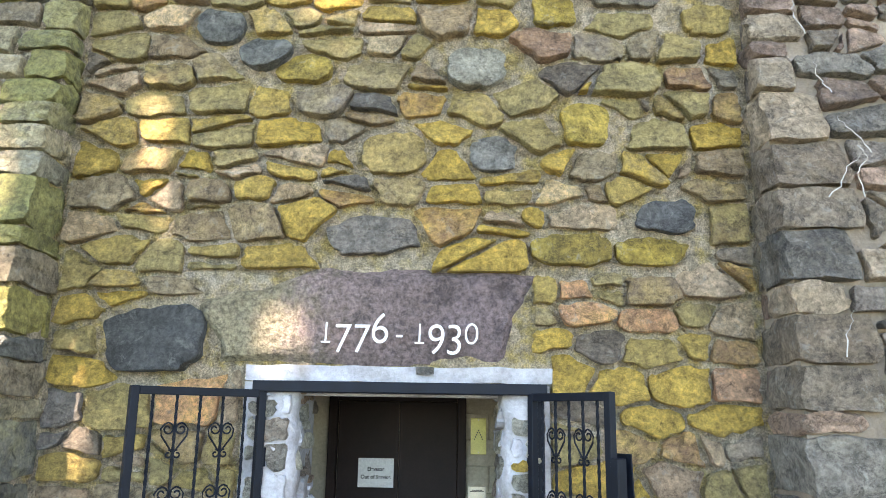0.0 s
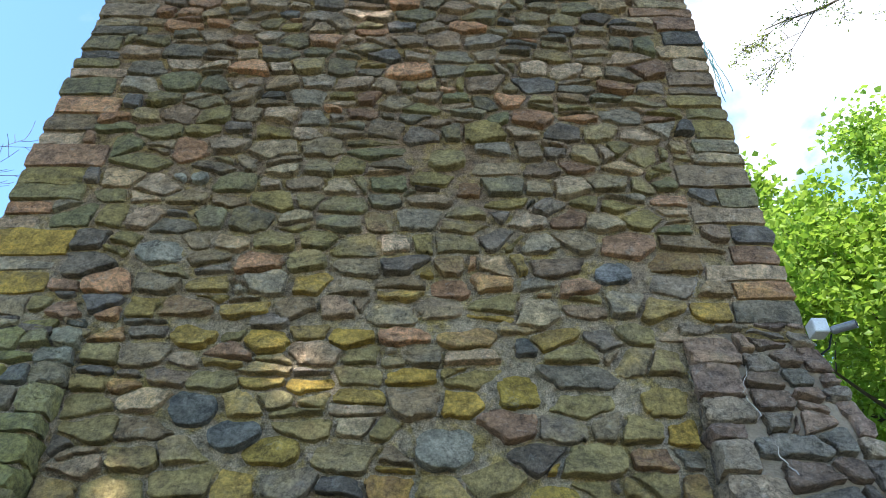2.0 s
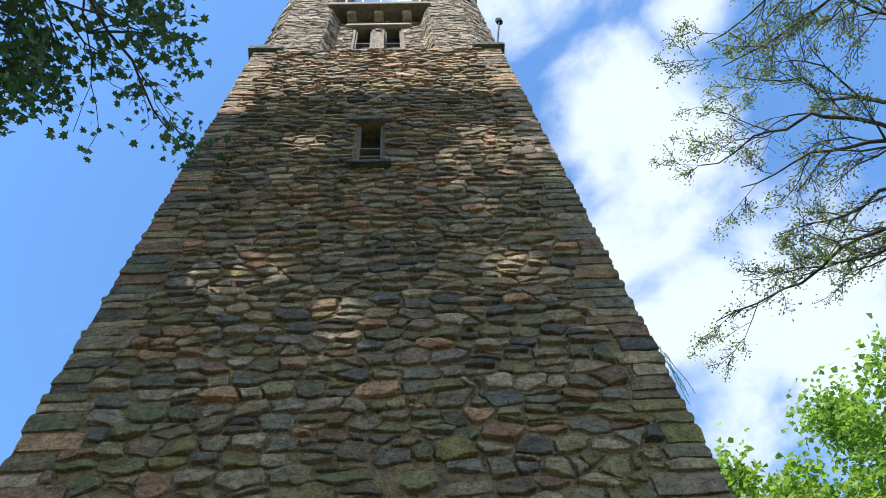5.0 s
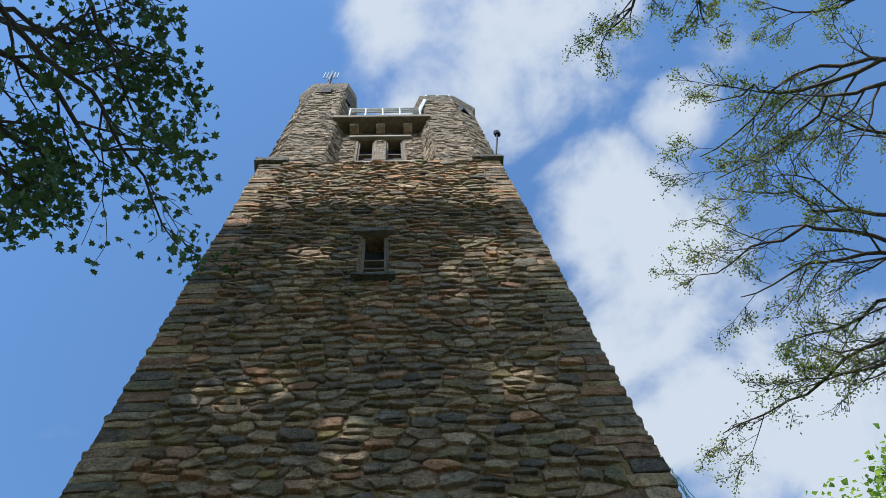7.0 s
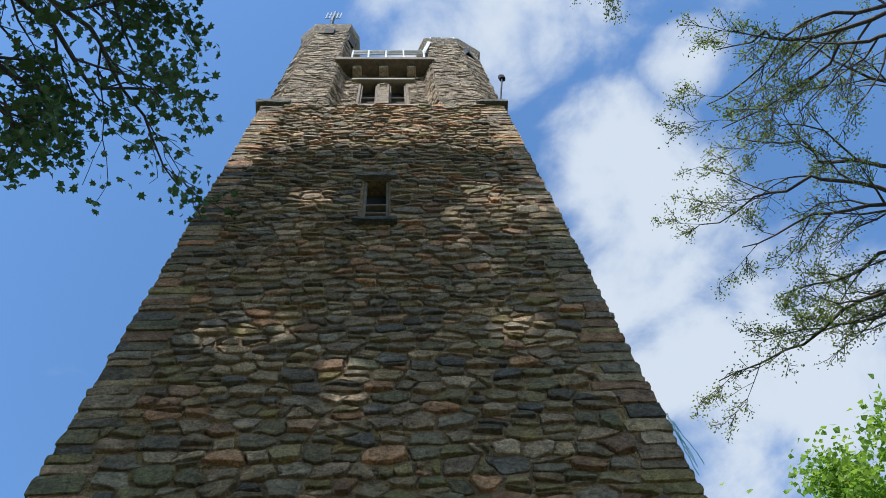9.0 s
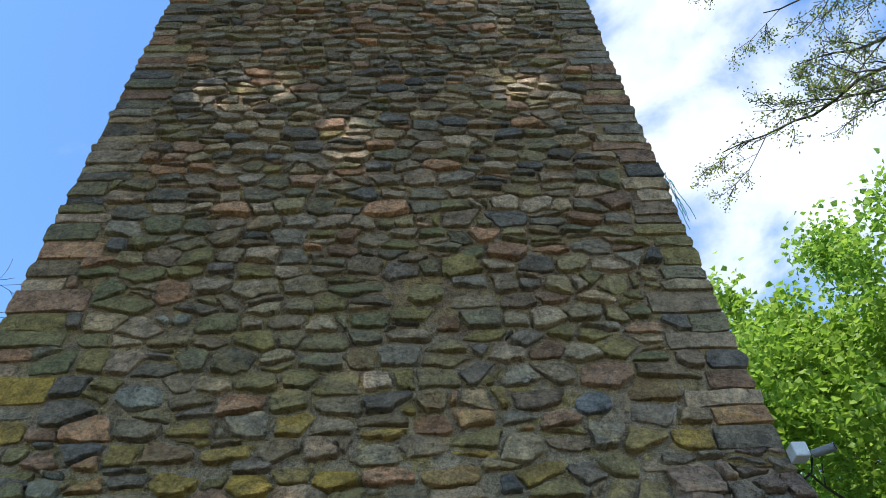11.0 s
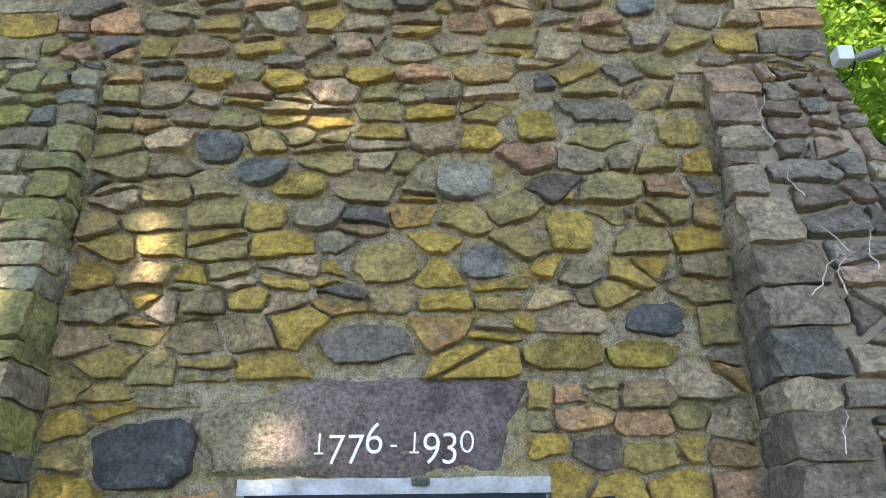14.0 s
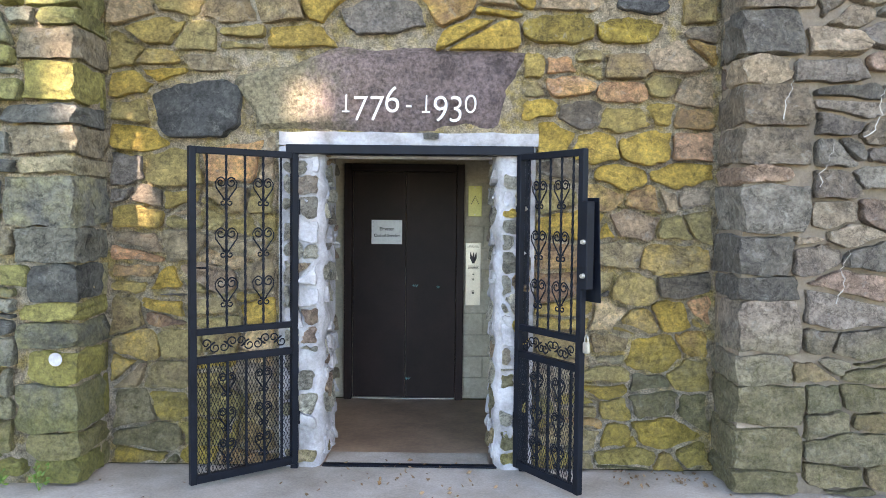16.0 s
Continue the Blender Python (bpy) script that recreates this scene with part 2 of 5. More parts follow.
M_YELLOW = rock("yellow_stone", [(0.46, 0.325, 0.055), (0.42, 0.30, 0.06)])
def mortar_mat(name, sand, pale, stain, old):
    m, n, l, b = mat(name, 0.95)
    geo = n.new("ShaderNodeNewGeometry")
    out = []
    for sc, de in ((1.3, 5.0), (4.5, 6.0), (16.0, 8.0), (90.0, 4.0)):
        t = node(n, "ShaderNodeTexNoise", Scale=sc, Detail=de, Roughness=0.7)
        l.new(geo.outputs["Position"], t.inputs["Vector"])
        out.append(t.outputs["Fac"])
    k1, k2 = ramp(n, [(0.50, grey(0)), (0.62, grey(1))]), ramp(n, [(0.48, grey(0)), (0.60, grey(1))])
    l.new(out[0], k1.inputs[0])
    l.new(out[1], k2.inputs[0])
    col = blend(n, l, maths(n, l, "MULTIPLY", k2.outputs[0], 0.75), sand, stain)
    col = blend(n, l, maths(n, l, "MULTIPLY", k1.outputs[0], 0.6), col, pale)
    sep = n.new("ShaderNodeSeparateXYZ")
    l.new(geo.outputs["Position"], sep.inputs[0])
    age = ramp(n, [(0.42, grey(0)), (0.62, grey(1))])
    l.new(maths(n, l, "ADD", maths(n, l, "MULTIPLY", sep.outputs["Z"], 0.09), maths(n, l, "MULTIPLY", maths(n, l, "SUBTRACT", out[0], 0.5), 0.6)), age.inputs[0])
    col = blend(n, l, age.outputs[0], col, blend(n, l, maths(n, l, "MULTIPLY", k2.outputs[0], 0.5), old, stain))
    g1, g2 = ramp(n, [(0.36, grey(0.35)), (0.56, grey(1.2))]), ramp(n, [(0.38, grey(0.5)), (0.62, grey(1.45))])
    l.new(out[2], g1.inputs[0])
    l.new(out[3], g2.inputs[0])
    col = blend(n, l, 0.9, col, g1.outputs[0], "MULTIPLY")
    l.new(blend(n, l, 0.8, col, g2.outputs[0], "MULTIPLY"), b.inputs["Base Color"])
    h = maths(n, l, "ADD", maths(n, l, "MULTIPLY", out[2], 1.6), maths(n, l, "MULTIPLY", out[3], 0.5))
    bump(n, l, b, maths(n, l, "ADD", h, out[1]), 1.0, 0.10)
    return m


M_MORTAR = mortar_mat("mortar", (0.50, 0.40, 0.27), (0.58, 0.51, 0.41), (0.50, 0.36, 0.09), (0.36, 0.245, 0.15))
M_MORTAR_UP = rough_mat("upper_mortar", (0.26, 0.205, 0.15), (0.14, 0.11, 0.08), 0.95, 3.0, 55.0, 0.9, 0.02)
M_WHITE = rough_mat("whitewash", (0.40, 0.39, 0.40), (0.18, 0.17, 0.165), 0.85, 5.0, 50.0, 0.7, 0.02)
M_IRON = rough_mat("black_iron", (0.006, 0.008, 0.013), (0.004, 0.005, 0.008), 0.45, 8.0, 120.0, 0.25, 0.002, 0.0)
for m in (M_IRON,):
    m.node_tree.nodes["Principled BSDF"].inputs["Specular IOR Level"].default_value = 0.12
M_CONCRETE = rough_mat("concrete", (0.36, 0.32, 0.27), (0.20, 0.17, 0.13), 0.9, 1.7, 60.0, 0.5, 0.008)
M_VFLOOR = rough_mat("vestibule_floor", (0.30, 0.20, 0.13), (0.14, 0.09, 0.06), 0.5, 2.2, 30.0, 0.2, 0.004)
M_CREAM = rough_mat("cream_paint", (0.36, 0.32, 0.24), (0.26, 0.23, 0.17), 0.6, 2.5, 40.0, 0.2, 0.003)
M_ELEV = rough_mat("elevator_paint", (0.022, 0.013, 0.012), (0.014, 0.009, 0.008), 0.5, 3.0, 90.0, 0.08, 0.001)
M_ELEV.node_tree.nodes["Principled BSDF"].inputs["Specular IOR Level"].default_value = 0.12
M_STEEL = rough_mat("brushed_steel", (0.50, 0.47, 0.40), (0.36, 0.34, 0.30), 0.35, 4.0, 160.0, 0.1, 0.001, 0.7)
M_BRASS = rough_mat("brass_plate", (0.50, 0.48, 0.16), (0.40, 0.38, 0.14), 0.4, 4.0, 120.0, 0.1, 0.001, 0.3)
M_PAPER = rough_mat("paper", (0.70, 0.70, 0.68), (0.60, 0.60, 0.58), 0.7, 6.0, 80.0, 0.1, 0.001)
M_INK = mat("ink", 0.7, 0, (0.03, 0.03, 0.03))[0]
M_LETTER = rough_mat("letter_paint", (0.75, 0.75, 0.72), (0.60, 0.60, 0.57), 0.7, 20.0, 120.0, 0.3, 0.003)
M_WOOD = rough_mat("weathered_wood", (0.19, 0.15, 0.11), (0.10, 0.08, 0.06), 0.85, 7.0, 60.0, 0.5, 0.006)
# near-black, stands in for the darkness inside openings; also the lens glass
M_NEAR_BLACK = mat("dark_inside", 0.9, 0, (0.012, 0.012, 0.014))[0]
M_BARK = rough_mat("bark", (0.085, 0.07, 0.055), (0.045, 0.037, 0.03), 0.95, 9.0, 60.0, 0.8, 0.02)
M_ROOT = rough_mat("dry_root", (0.48, 0.45, 0.40), (0.34, 0.31, 0.27), 0.9, 20.0, 90.0, 0.3, 0.002)
M_CAMW = rough_mat("white_plastic", (0.46, 0.48, 0.50), (0.38, 0.40, 0.42), 0.4, 6.0, 90.0, 0.05, 0.001)
M_CAMG = rough_mat("grey_metal", (0.20, 0.21, 0.23), (0.15, 0.16, 0.17), 0.4, 6.0, 90.0, 0.05, 0.001, 0.3)
M_RAIL = rough_mat("white_rail", (0.75, 0.75, 0.76), (0.62, 0.62, 0.63), 0.45, 6.0, 90.0, 0.05, 0.001)
M_ROPE = rough_mat("teal_cord", (0.12, 0.34, 0.33), (0.08, 0.24, 0.25), 0.8, 20.0, 90.0, 0.2, 0.002)
M_GROUND = rough_mat("earth_and_grass", (0.10, 0.12, 0.04), (0.13, 0.10, 0.06), 0.95, 0.8, 30.0, 0.6, 0.03)
M_LEAF_LIME = leaf_mat("lime_leaf", (0.15, 0.28, 0.025), (0.31, 0.44, 0.055), 0.58)
M_LEAF_DEEP = leaf_mat("deep_leaf", (0.045, 0.095, 0.025), (0.08, 0.14, 0.04), 0.35)
M_LEAF_BUD = leaf_mat("bud_leaf", (0.14, 0.19, 0.03), (0.26, 0.30, 0.06), 0.5)


# ---- building helpers ----
def link_mesh(name, verts, faces, material, parent=None, smooth=None, label=""):
    me = bpy.data.meshes.new(name)
    me.from_pydata(verts, [], faces)
    me.update()
    if smooth is not None:
        me.polygons.foreach_set("use_smooth", smooth if not isinstance(smooth, bool) else [smooth] * len(faces))
    if material:
        me.materials.append(material)
    ob = new(name, me)
    ob.parent = parent
    if label:
        ob["label"] = label
    return ob


def part(name, bm, material, parent, label="", smooth=False):
    """Links a bmesh as one mesh object under a thing or a part."""
    me = bpy.data.meshes.new(name)
    bm.to_mesh(me)
    bm.free()
    if smooth:
        me.polygons.foreach_set("use_smooth", [True] * len(me.polygons))
    me.materials.append(material)
    ob = new(name, me)
    ob.parent = parent
    if label:
        ob["label"] = label
    return ob


def box(x0, x1, y0, y1, z0, z1, bevel=0.0, bm=None):
    bm = bm or bmesh.new()
    made = bmesh.ops.create_cube(bm, size=1.0, matrix=Matrix.LocRotScale(((x0 + x1) / 2, (y0 + y1) / 2, (z0 + z1) / 2), None, (x1 - x0, y1 - y0, z1 - z0)))
    if bevel > 0:
        edges = list({e for v in made["verts"] for e in v.link_edges})
        bmesh.ops.bevel(bm, geom=edges, offset=bevel, segments=1, affect="EDGES")
    return bm


def tube(points, radius, sides=6, bm=None, flat=False):
    """A tube along points; radius may be one number or a list."""
    bm = bm or bmesh.new()
    rings = []
    up = Vector((0, 0, 1))
    pts = [Vector(p) for p in points]
    for i, p in enumerate(pts):
        d = (pts[min(i + 1, len(pts) - 1)] - pts[max(i - 1, 0)]).normalized()
        a = d.cross(up if abs(d.z) < 0.95 else Vector((1, 0, 0))).normalized()
        c = d.cross(a)
        r = radius[i] if isinstance(radius, (list, tuple)) else radius
        rings.append([bm.verts.new(p + (a * math.cos(2 * math.pi * k / sides) + c * math.sin(2 * math.pi * k / sides)) * r) for k in range(sides)])
    for q, w in zip(rings, rings[1:]):
        for k in range(sides):
            bm.faces.new((q[k], q[(k + 1) % sides], w[(k + 1) % sides], w[k]))
    bm.faces.new(rings[0][::-1])
    bm.faces.new(rings[-1])
    return bm


def empty(name, m=None):
    ob = new(name)
    ob.matrix_world = m or Matrix()
    return ob


def holed_wall(name, x0, x1, z0, z1, y0, y1, holes, material):
    """A wall with thickness, and openings that go through it."""
    xs = sorted({x0, x1, *[h[0] for h in holes], *[h[1] for h in holes]})
    zs = sorted({z0, z1, *[h[2] for h in holes], *[h[3] for h in holes]})
    solid = lambda i, j: 0 <= i < len(xs) - 1 and 0 <= j < len(zs) - 1 and not any(h[0] <= xs[i] < h[1] and h[2] <= zs[j] < h[3] for h in holes)
    bm = bmesh.new()
    q = lambda *vs: bm.faces.new([bm.verts.new(v) for v in vs])
    for i in range(len(xs) - 1):
        for j in range(len(zs) - 1):
            if not solid(i, j):
                continue
            a, b, c, d = xs[i], xs[i + 1], zs[j], zs[j + 1]
            q((a, y0, c), (b, y0, c), (b, y0, d), (a, y0, d))
            q((b, y1, c), (a, y1, c), (a, y1, d), (b, y1, d))
            if not solid(i - 1, j):
                q((a, y1, c), (a, y0, c), (a, y0, d), (a, y1, d))
            if not solid(i + 1, j):
                q((b, y0, c), (b, y1, c), (b, y1, d), (b, y0, d))
            if not solid(i, j - 1):
                q((a, y1, c), (b, y1, c), (b, y0, c), (a, y0, c))
            if not solid(i, j + 1):
                q((a, y0, d), (b, y0, d), (b, y1, d), (a, y1, d))
    bmesh.ops.remove_doubles(bm, verts=bm.verts, dist=1e-5)
    return tagged(part(name, bm, material, None), kind="structure")


# ---- rubble masonry ----
def clip(poly, nx, nz, c):
    """The part of poly where nx * x + nz * z <= c."""
    out = []
    for k in range(len(poly)):
        p, q = poly[k - 1], poly[k]
        dp, dq = nx * p[0] + nz * p[1] - c, nx * q[0] + nz * q[1] - c
        if (dp <= 0) != (dq <= 0):
            s = dp / (dp - dq)
            out.append((p[0] + s * (q[0] - p[0]), p[1] + s * (q[1] - p[1])))
        if dq <= 0:
            out.append(q)
    return out


def coursed(rng, x0, x1, z0, z1, height, width, rects=(), fixed=(), gap=0.016, rough=0.24):
    """Angular rubble laid in loose courses that fills a rectangle of a wall but for rects (x0, x1, z0, z1).
    fixed: stones with a place of their own (x, z, width, height). Returns pairs of outline and fixed index or None."""
    w, h = sum(width) / 2, sum(height) / 2
    seeds = []
    z = z0 - h
    while z < z1 + h:
        step = rng.uniform(*height)
        x = x0 - w * rng.uniform(0.3, 1.3)
        while x < x1 + w:
            x += rng.uniform(*width) * (0.6 if rng.random() < 0.18 else 1.0)
            px, pz = x, z + rng.uniform(-rough, rough) * h
            if not any(abs(px - fx) < fw * 0.5 + w * 0.22 and abs(pz - fz) < fh * 0.5 + h * 0.22 for fx, fz, fw, fh in fixed):
                seeds.append((px, pz, rng.uniform(0.0, 0.30), None))
        z += step
    for k, (fx, fz, fw, fh) in enumerate(fixed):
        reach = (fw / w + fh / h) / 4
        seeds.append((fx, fz, 2.0 * max(reach, 0.4) - 0.75, k))
    seeds = [p for p in seeds if not any(a <= p[0] <= b and c <= p[1] <= d for a, b, c, d in rects)]
    u = np.array([p[0] / w for p in seeds])
    v = np.array([p[1] / h for p in seeds])
    wt = np.array([p[2] for p in seeds])
    out = []
    for i, (px, pz, _, k) in enumerate(seeds):
        if px < x0 - w or px > x1 + w:
            continue
        poly = [(px - 1.6 * w, pz - 1.6 * h), (px + 1.6 * w, pz - 1.6 * h), (px + 1.6 * w, pz + 1.6 * h), (px - 1.6 * w, pz + 1.6 * h)]
        if k is not None:
            fw, fh = fixed[k][2:]
            poly = [(px + cx * fw * rng.uniform(0.44, 0.58), pz + cz * fh * rng.uniform(0.44, 0.58)) for cx, cz in ((-1, -0.5), (-0.6, -1), (0.5, -1), (1, -0.6), (1, 0.55), (0.55, 1), (-0.45, 1), (-1, 0.5))]
        d2 = (u - u[i]) ** 2 + (v - v[i]) ** 2
        for j in np.nonzero(d2 < 9.0)[0][np.argsort(d2[d2 < 9.0])]:
            if j != i and len(poly) > 2:
                c = u[j] ** 2 + v[j] ** 2 - wt[j] - u[i] ** 2 - v[i] ** 2 + wt[i]
                poly = clip(poly, 2 * (u[j] - u[i]) / w, 2 * (v[j] - v[i]) / h, c)
        for nx, nz, c in ((-1, 0, -x0), (1, 0, x1), (0, -1, -z0), (0, 1, z1)):
            poly = clip(poly, nx, nz, c) if len(poly) > 2 else poly
        for a, b, c, d in rects:                                     # cut back beside the openings
            if len(poly) > 2 and max(p[0] for p in poly) > a and min(p[0] for p in poly) < b and max(p[1] for p in poly) > c and min(p[1] for p in poly) < d:
                cut = max(((a - px) / w, 1, 0, a), ((px - b) / w, -1, 0, -b), ((c - pz) / h, 0, 1, c), ((pz - d) / h, 0, -1, -d))
                poly = clip(poly, *cut[1:])
        if len(poly) < 3 or size(poly) < 0.003:
            continue
        pieces = [poly]
        tall = max(p[1] for p in poly) - min(p[1] for p in poly)
        if k is None and tall > 0.85 * h and rng.random() < 0.16:     # two thin stones in place of one
            t = rng.uniform(-0.25, 0.25)
            c = pz + rng.uniform(-0.2, 0.2) * h - t * px
            pieces = [clip(poly, -t, 1, c), clip(poly, t, -1, -c)]
        elif k is None and rng.random() < 0.14:                       # a corner broken off
            t = rng.uniform(0, 6.283)
            nx, nz = math.cos(t), math.sin(t)
            c = nx * px + nz * pz + 0.25 * math.hypot(w * nx, h * nz)
            pieces = [clip(poly, nx, nz, c), clip(poly, -nx, -nz, -c)]
        for q in pieces:
            if len(q) < 3 or size(q) < 0.0022:
                continue
            full = outward(q)
            q = full
            for e in range(len(full)):                               # the joint, taken off each side
                (ax, az), (bx, bz) = full[e - 1], full[e]
                ln = math.hypot(bx - ax, bz - az)
                if ln > 1e-4 and len(q) > 2:
                    nx, nz = (bz - az) / ln, -(bx - ax) / ln
                    q = clip(q, nx, nz, nx * ax + nz * az - gap * rng.uniform(0.3, 1.1))
            if len(q) > 2 and size(q) > 0.0016:
                out.append((q, k))
    return out


def size(poly):
    return 0.5 * abs(sum(poly[i - 1][0] * poly[i][1] - poly[i][0] * poly[i - 1][1] for i in range(len(poly))))


def rounded(poly, rng, cut=0.020):
    """Knocks the corners off an outline and makes its edges ragged."""
    pts = [p for i, p in enumerate(poly) if math.dist(p, poly[i - 1]) > 0.018]
    out = []
    n = len(pts)
    for i in range(n):
        p, a, b = pts[i], pts[i - 1], pts[(i + 1) % n]
        la, lb = math.dist(p, a), math.dist(p, b)
        ca, cb = min(cut * rng.uniform(0.2, 1.4), 0.34 * la), min(cut * rng.uniform(0.2, 1.4), 0.34 * lb)
        out.append((p[0] + (a[0] - p[0]) * ca / la, p[1] + (a[1] - p[1]) * ca / la))
        out.append((p[0] + (b[0] - p[0]) * cb / lb, p[1] + (b[1] - p[1]) * cb / lb))
        m = 3 if lb > 0.2 else 2 if lb > 0.12 else 1 if lb > 0.06 else 0
        for q in range(m):
            f = (q + 1 + rng.uniform(-0.25, 0.25)) / (m + 1)
            o = rng.uniform(-0.015, 0.009)
            out.append((p[0] + (b[0] - p[0]) * f + o * (b[1] - p[1]) / lb, p[1] + (b[1] - p[1]) * f - o * (b[0] - p[0]) / lb))
    return out


def stone_faces(poly, rng, proud, back=0.05, fine=True, lean=(-0.30, 0.0)):
    """Vertices (about the outline's middle), faces and smoothing of one split stone whose face looks along -y."""
    p = rounded(poly, rng)
    n = len(p)
    if n < 4:
        return None
    cx, cz = sum(a for a, _ in p) / n, sum(b for _, b in p) / n
    w = max(a for a, _ in p) - min(a for a, _ in p)
    h = max(b for _, b in p) - min(b for _, b in p)
    tx, tz = rng.uniform(-0.10, 0.10), rng.uniform(*lean)
    t, off = rng.uniform(0, 6.283), rng.uniform(0, 90)
    ax, az = math.cos(t), math.sin(t)
    chip, edge = rng.choice((0.0, 0.12, 0.3)), 0.12 * min(w, h)

    def relief(a, b):
        y = -proud - tx * a - tz * b - 0.016 * noise.noise((a * 9, b * 11, off)) - 0.007 * noise.noise((a * 28, b * 28, off))
        return min(-0.004, y + chip * max(0.0, ax * a + az * b - edge))

    verts = [(a - cx, back, b - cz) for a, b in p]
    verts += [((a - cx), 0.86 * relief(a - cx, b - cz), (b - cz)) for a, b in p]
    sizes = [(0.003, 0.96), (0.010, 1.0)] + ([(0.30 * min(w, h), 1.0)] if fine else [])
    for inset, k in sizes:
        sx, sz = max(0.3, 1 - 2 * inset / w), max(0.3, 1 - 2 * inset / h)
        verts += [((a - cx) * sx, k * relief((a - cx) * sx, (b - cz) * sz) + rng.uniform(-0.003, 0.003), (b - cz) * sz) for a, b in p]
    verts.append((0.0, relief(0, 0), 0.0))
    rings = 2 + len(sizes)
    faces, smooth = [], []
    for r in range(rings - 1):
        for k in range(n):
            j = (k + 1) % n
            faces.append((r * n + k, r * n + j, (r + 1) * n + j, (r + 1) * n + k))
            smooth.append(r > 2)
    m = (rings - 1) * n
    for k in range(n):
        faces.append((m + k, m + (k + 1) % n, len(verts) - 1))
        smooth.append(True)
    return (cx, cz), verts, faces, smooth


def outward(poly):
    area = sum(poly[i - 1][0] * poly[i][1] - poly[i][0] * poly[i - 1][1] for i in range(len(poly)))
    return poly if area > 0 else poly[::-1]


def lay_parts(name, stones, rng, material, parent, surface=lambda x, z: 0.0, proud=(0.025, 0.075), special=None, lean=(-0.30, 0.0)):
    """Each stone as a part of its own under a wall."""
    for poly, k in stones:
        made = stone_faces(outward(poly), rng, rng.uniform(*proud), lean=lean)
        if not made:
            continue
        (cx, cz), verts, faces, smooth = made
        ob = link_mesh(name, verts, faces, special[k] if special and k is not None else material, parent, smooth)
        ob.location = (cx, surface(cx, cz), cz)
        slope = (surface(cx, cz + 0.05) - surface(cx, cz - 0.05)) / 0.1
        ob.rotation_euler = (-math.atan(slope), 0, 0)


def lay_joined(name, stones, rng, material, parent, m=Matrix(), proud=(0.025, 0.075), fine=False, lean=(-0.12, 0.08)):
    """Many small stones joined into one mesh."""
    V, F, S = [], [], []
    for poly, _ in stones:
        made = stone_faces(outward(poly), rng, rng.uniform(*proud), fine=fine, lean=lean)
        if not made:
            continue
        (cx, cz), verts, faces, smooth = made
        o = len(V)
        V += [tuple(m @ Vector((a + cx, b, c + cz))) for a, b, c in verts]
        F += [tuple(i + o for i in f) for f in faces]
        S += smooth
    return tagged(link_mesh(name, V, F, material, parent, S), kind="stuff")


def block_mesh(rng, x0, x1, y0, y1, z0, z1, jit=0.014, cuts=2):
    """A rough-hewn corner block with knocked edges and a broken face."""
    bm = box(x0, x1, y0, y1, z0, z1)
    bmesh.ops.subdivide_edges(bm, edges=bm.edges, cuts=cuts, use_grid_fill=True)
    c = Vector(((x0 + x1) / 2, (y0 + y1) / 2, (z0 + z1) / 2))
    half = Vector((x1 - x0, y1 - y0, z1 - z0)) / 2
    off, low = rng.uniform(0, 90), rng.uniform(0.0, 0.10)
    for v in bm.verts:
        d = v.co - c
        k = sum(abs(d[i]) > half[i] * 0.96 for i in range(3))
        n = noise.noise_vector((v.co.x * 7, v.co.y * 7, v.co.z * 9 + off))
        v.co += n * jit * 1.5 - d.normalized() * {3: 0.8 * jit + 0.004, 2: 0.3 * jit, 1: 0, 0: 0}[k]
        v.co += Vector((rng.uniform(-jit, jit), rng.uniform(-jit, jit), rng.uniform(-jit, jit))) * 0.45
        if d.y < -half.y * 0.9:
            v.co.y += low * d.z
    return bm


# ---- large structure ----
XL, XR, TOP = -3.09, 2.77, 20.45
DOOR = (-0.86, 0.58, 0.0, 2.16)
WIN = (-0.46, -0.01, 13.25, 15.15)
wall_south = holed_wall("wall_south", XL, XR, 0.0, TOP, 0.0, 0.55, [DOOR, WIN], M_MORTAR)
tagged(wall_south, "tall field-stone tower wall with yellow lichen", "wall")
for nm, v in (("wall_north", (XL, XR, 5.35, 5.9)), ("wall_west", (XL, XL + 0.5, 0.55, 5.35)), ("wall_east", (XR - 0.5, XR, 0.55, 5.35))):
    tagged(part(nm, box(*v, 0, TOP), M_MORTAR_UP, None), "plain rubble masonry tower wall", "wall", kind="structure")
tagged(part("tower_roof", box(XL + 0.02, XR - 0.02, 0.1, 5.85, TOP + 0.004, TOP + 0.2), M_CONCRETE, None), "flat concrete roof of the tower shaft", "roof", kind="structure")

ground = bmesh.new()
bmesh.ops.create_grid(ground, x_segments=40, y_segments=40, size=600)
for v in ground.verts:
    v.co.z = -0.06 + (0 if v.co.length < 40 else -0.02 * (v.co.length - 40))
tagged(part("ground", ground, M_GROUND, None), "grass and bare earth round the tower", "ground", kind="structure")
pavement = tagged(new("pavement"), "grey concrete apron before the tower door", "pavement", kind="structure")
for a, b in ((-5.2, 5.2),):
    for c, d in ((-8.0, -4.21), (-4.2, -0.002)):
        part("slab", box(a, b, c, d, -0.2, -0.002 if c > -5 else -0.004, 0.006), M_CONCRETE, pavement)


def depth(z):
    """How far the buttresses stand before the wall at height z."""
    return 0.43 if z < 2.7 else max(0.0, 0.43 * (5.05 - z) / 2.35)


def flare(x, z, x0, x1, inner):
    """The buttress's outer side runs out towards the ground."""
    outer = x0 if inner == x1 else x1
    return x + (0.32 if outer > inner else -0.32) * depth(max(z, 0)) / 0.43 * max(0.0, (x - inner) / (outer - inner))


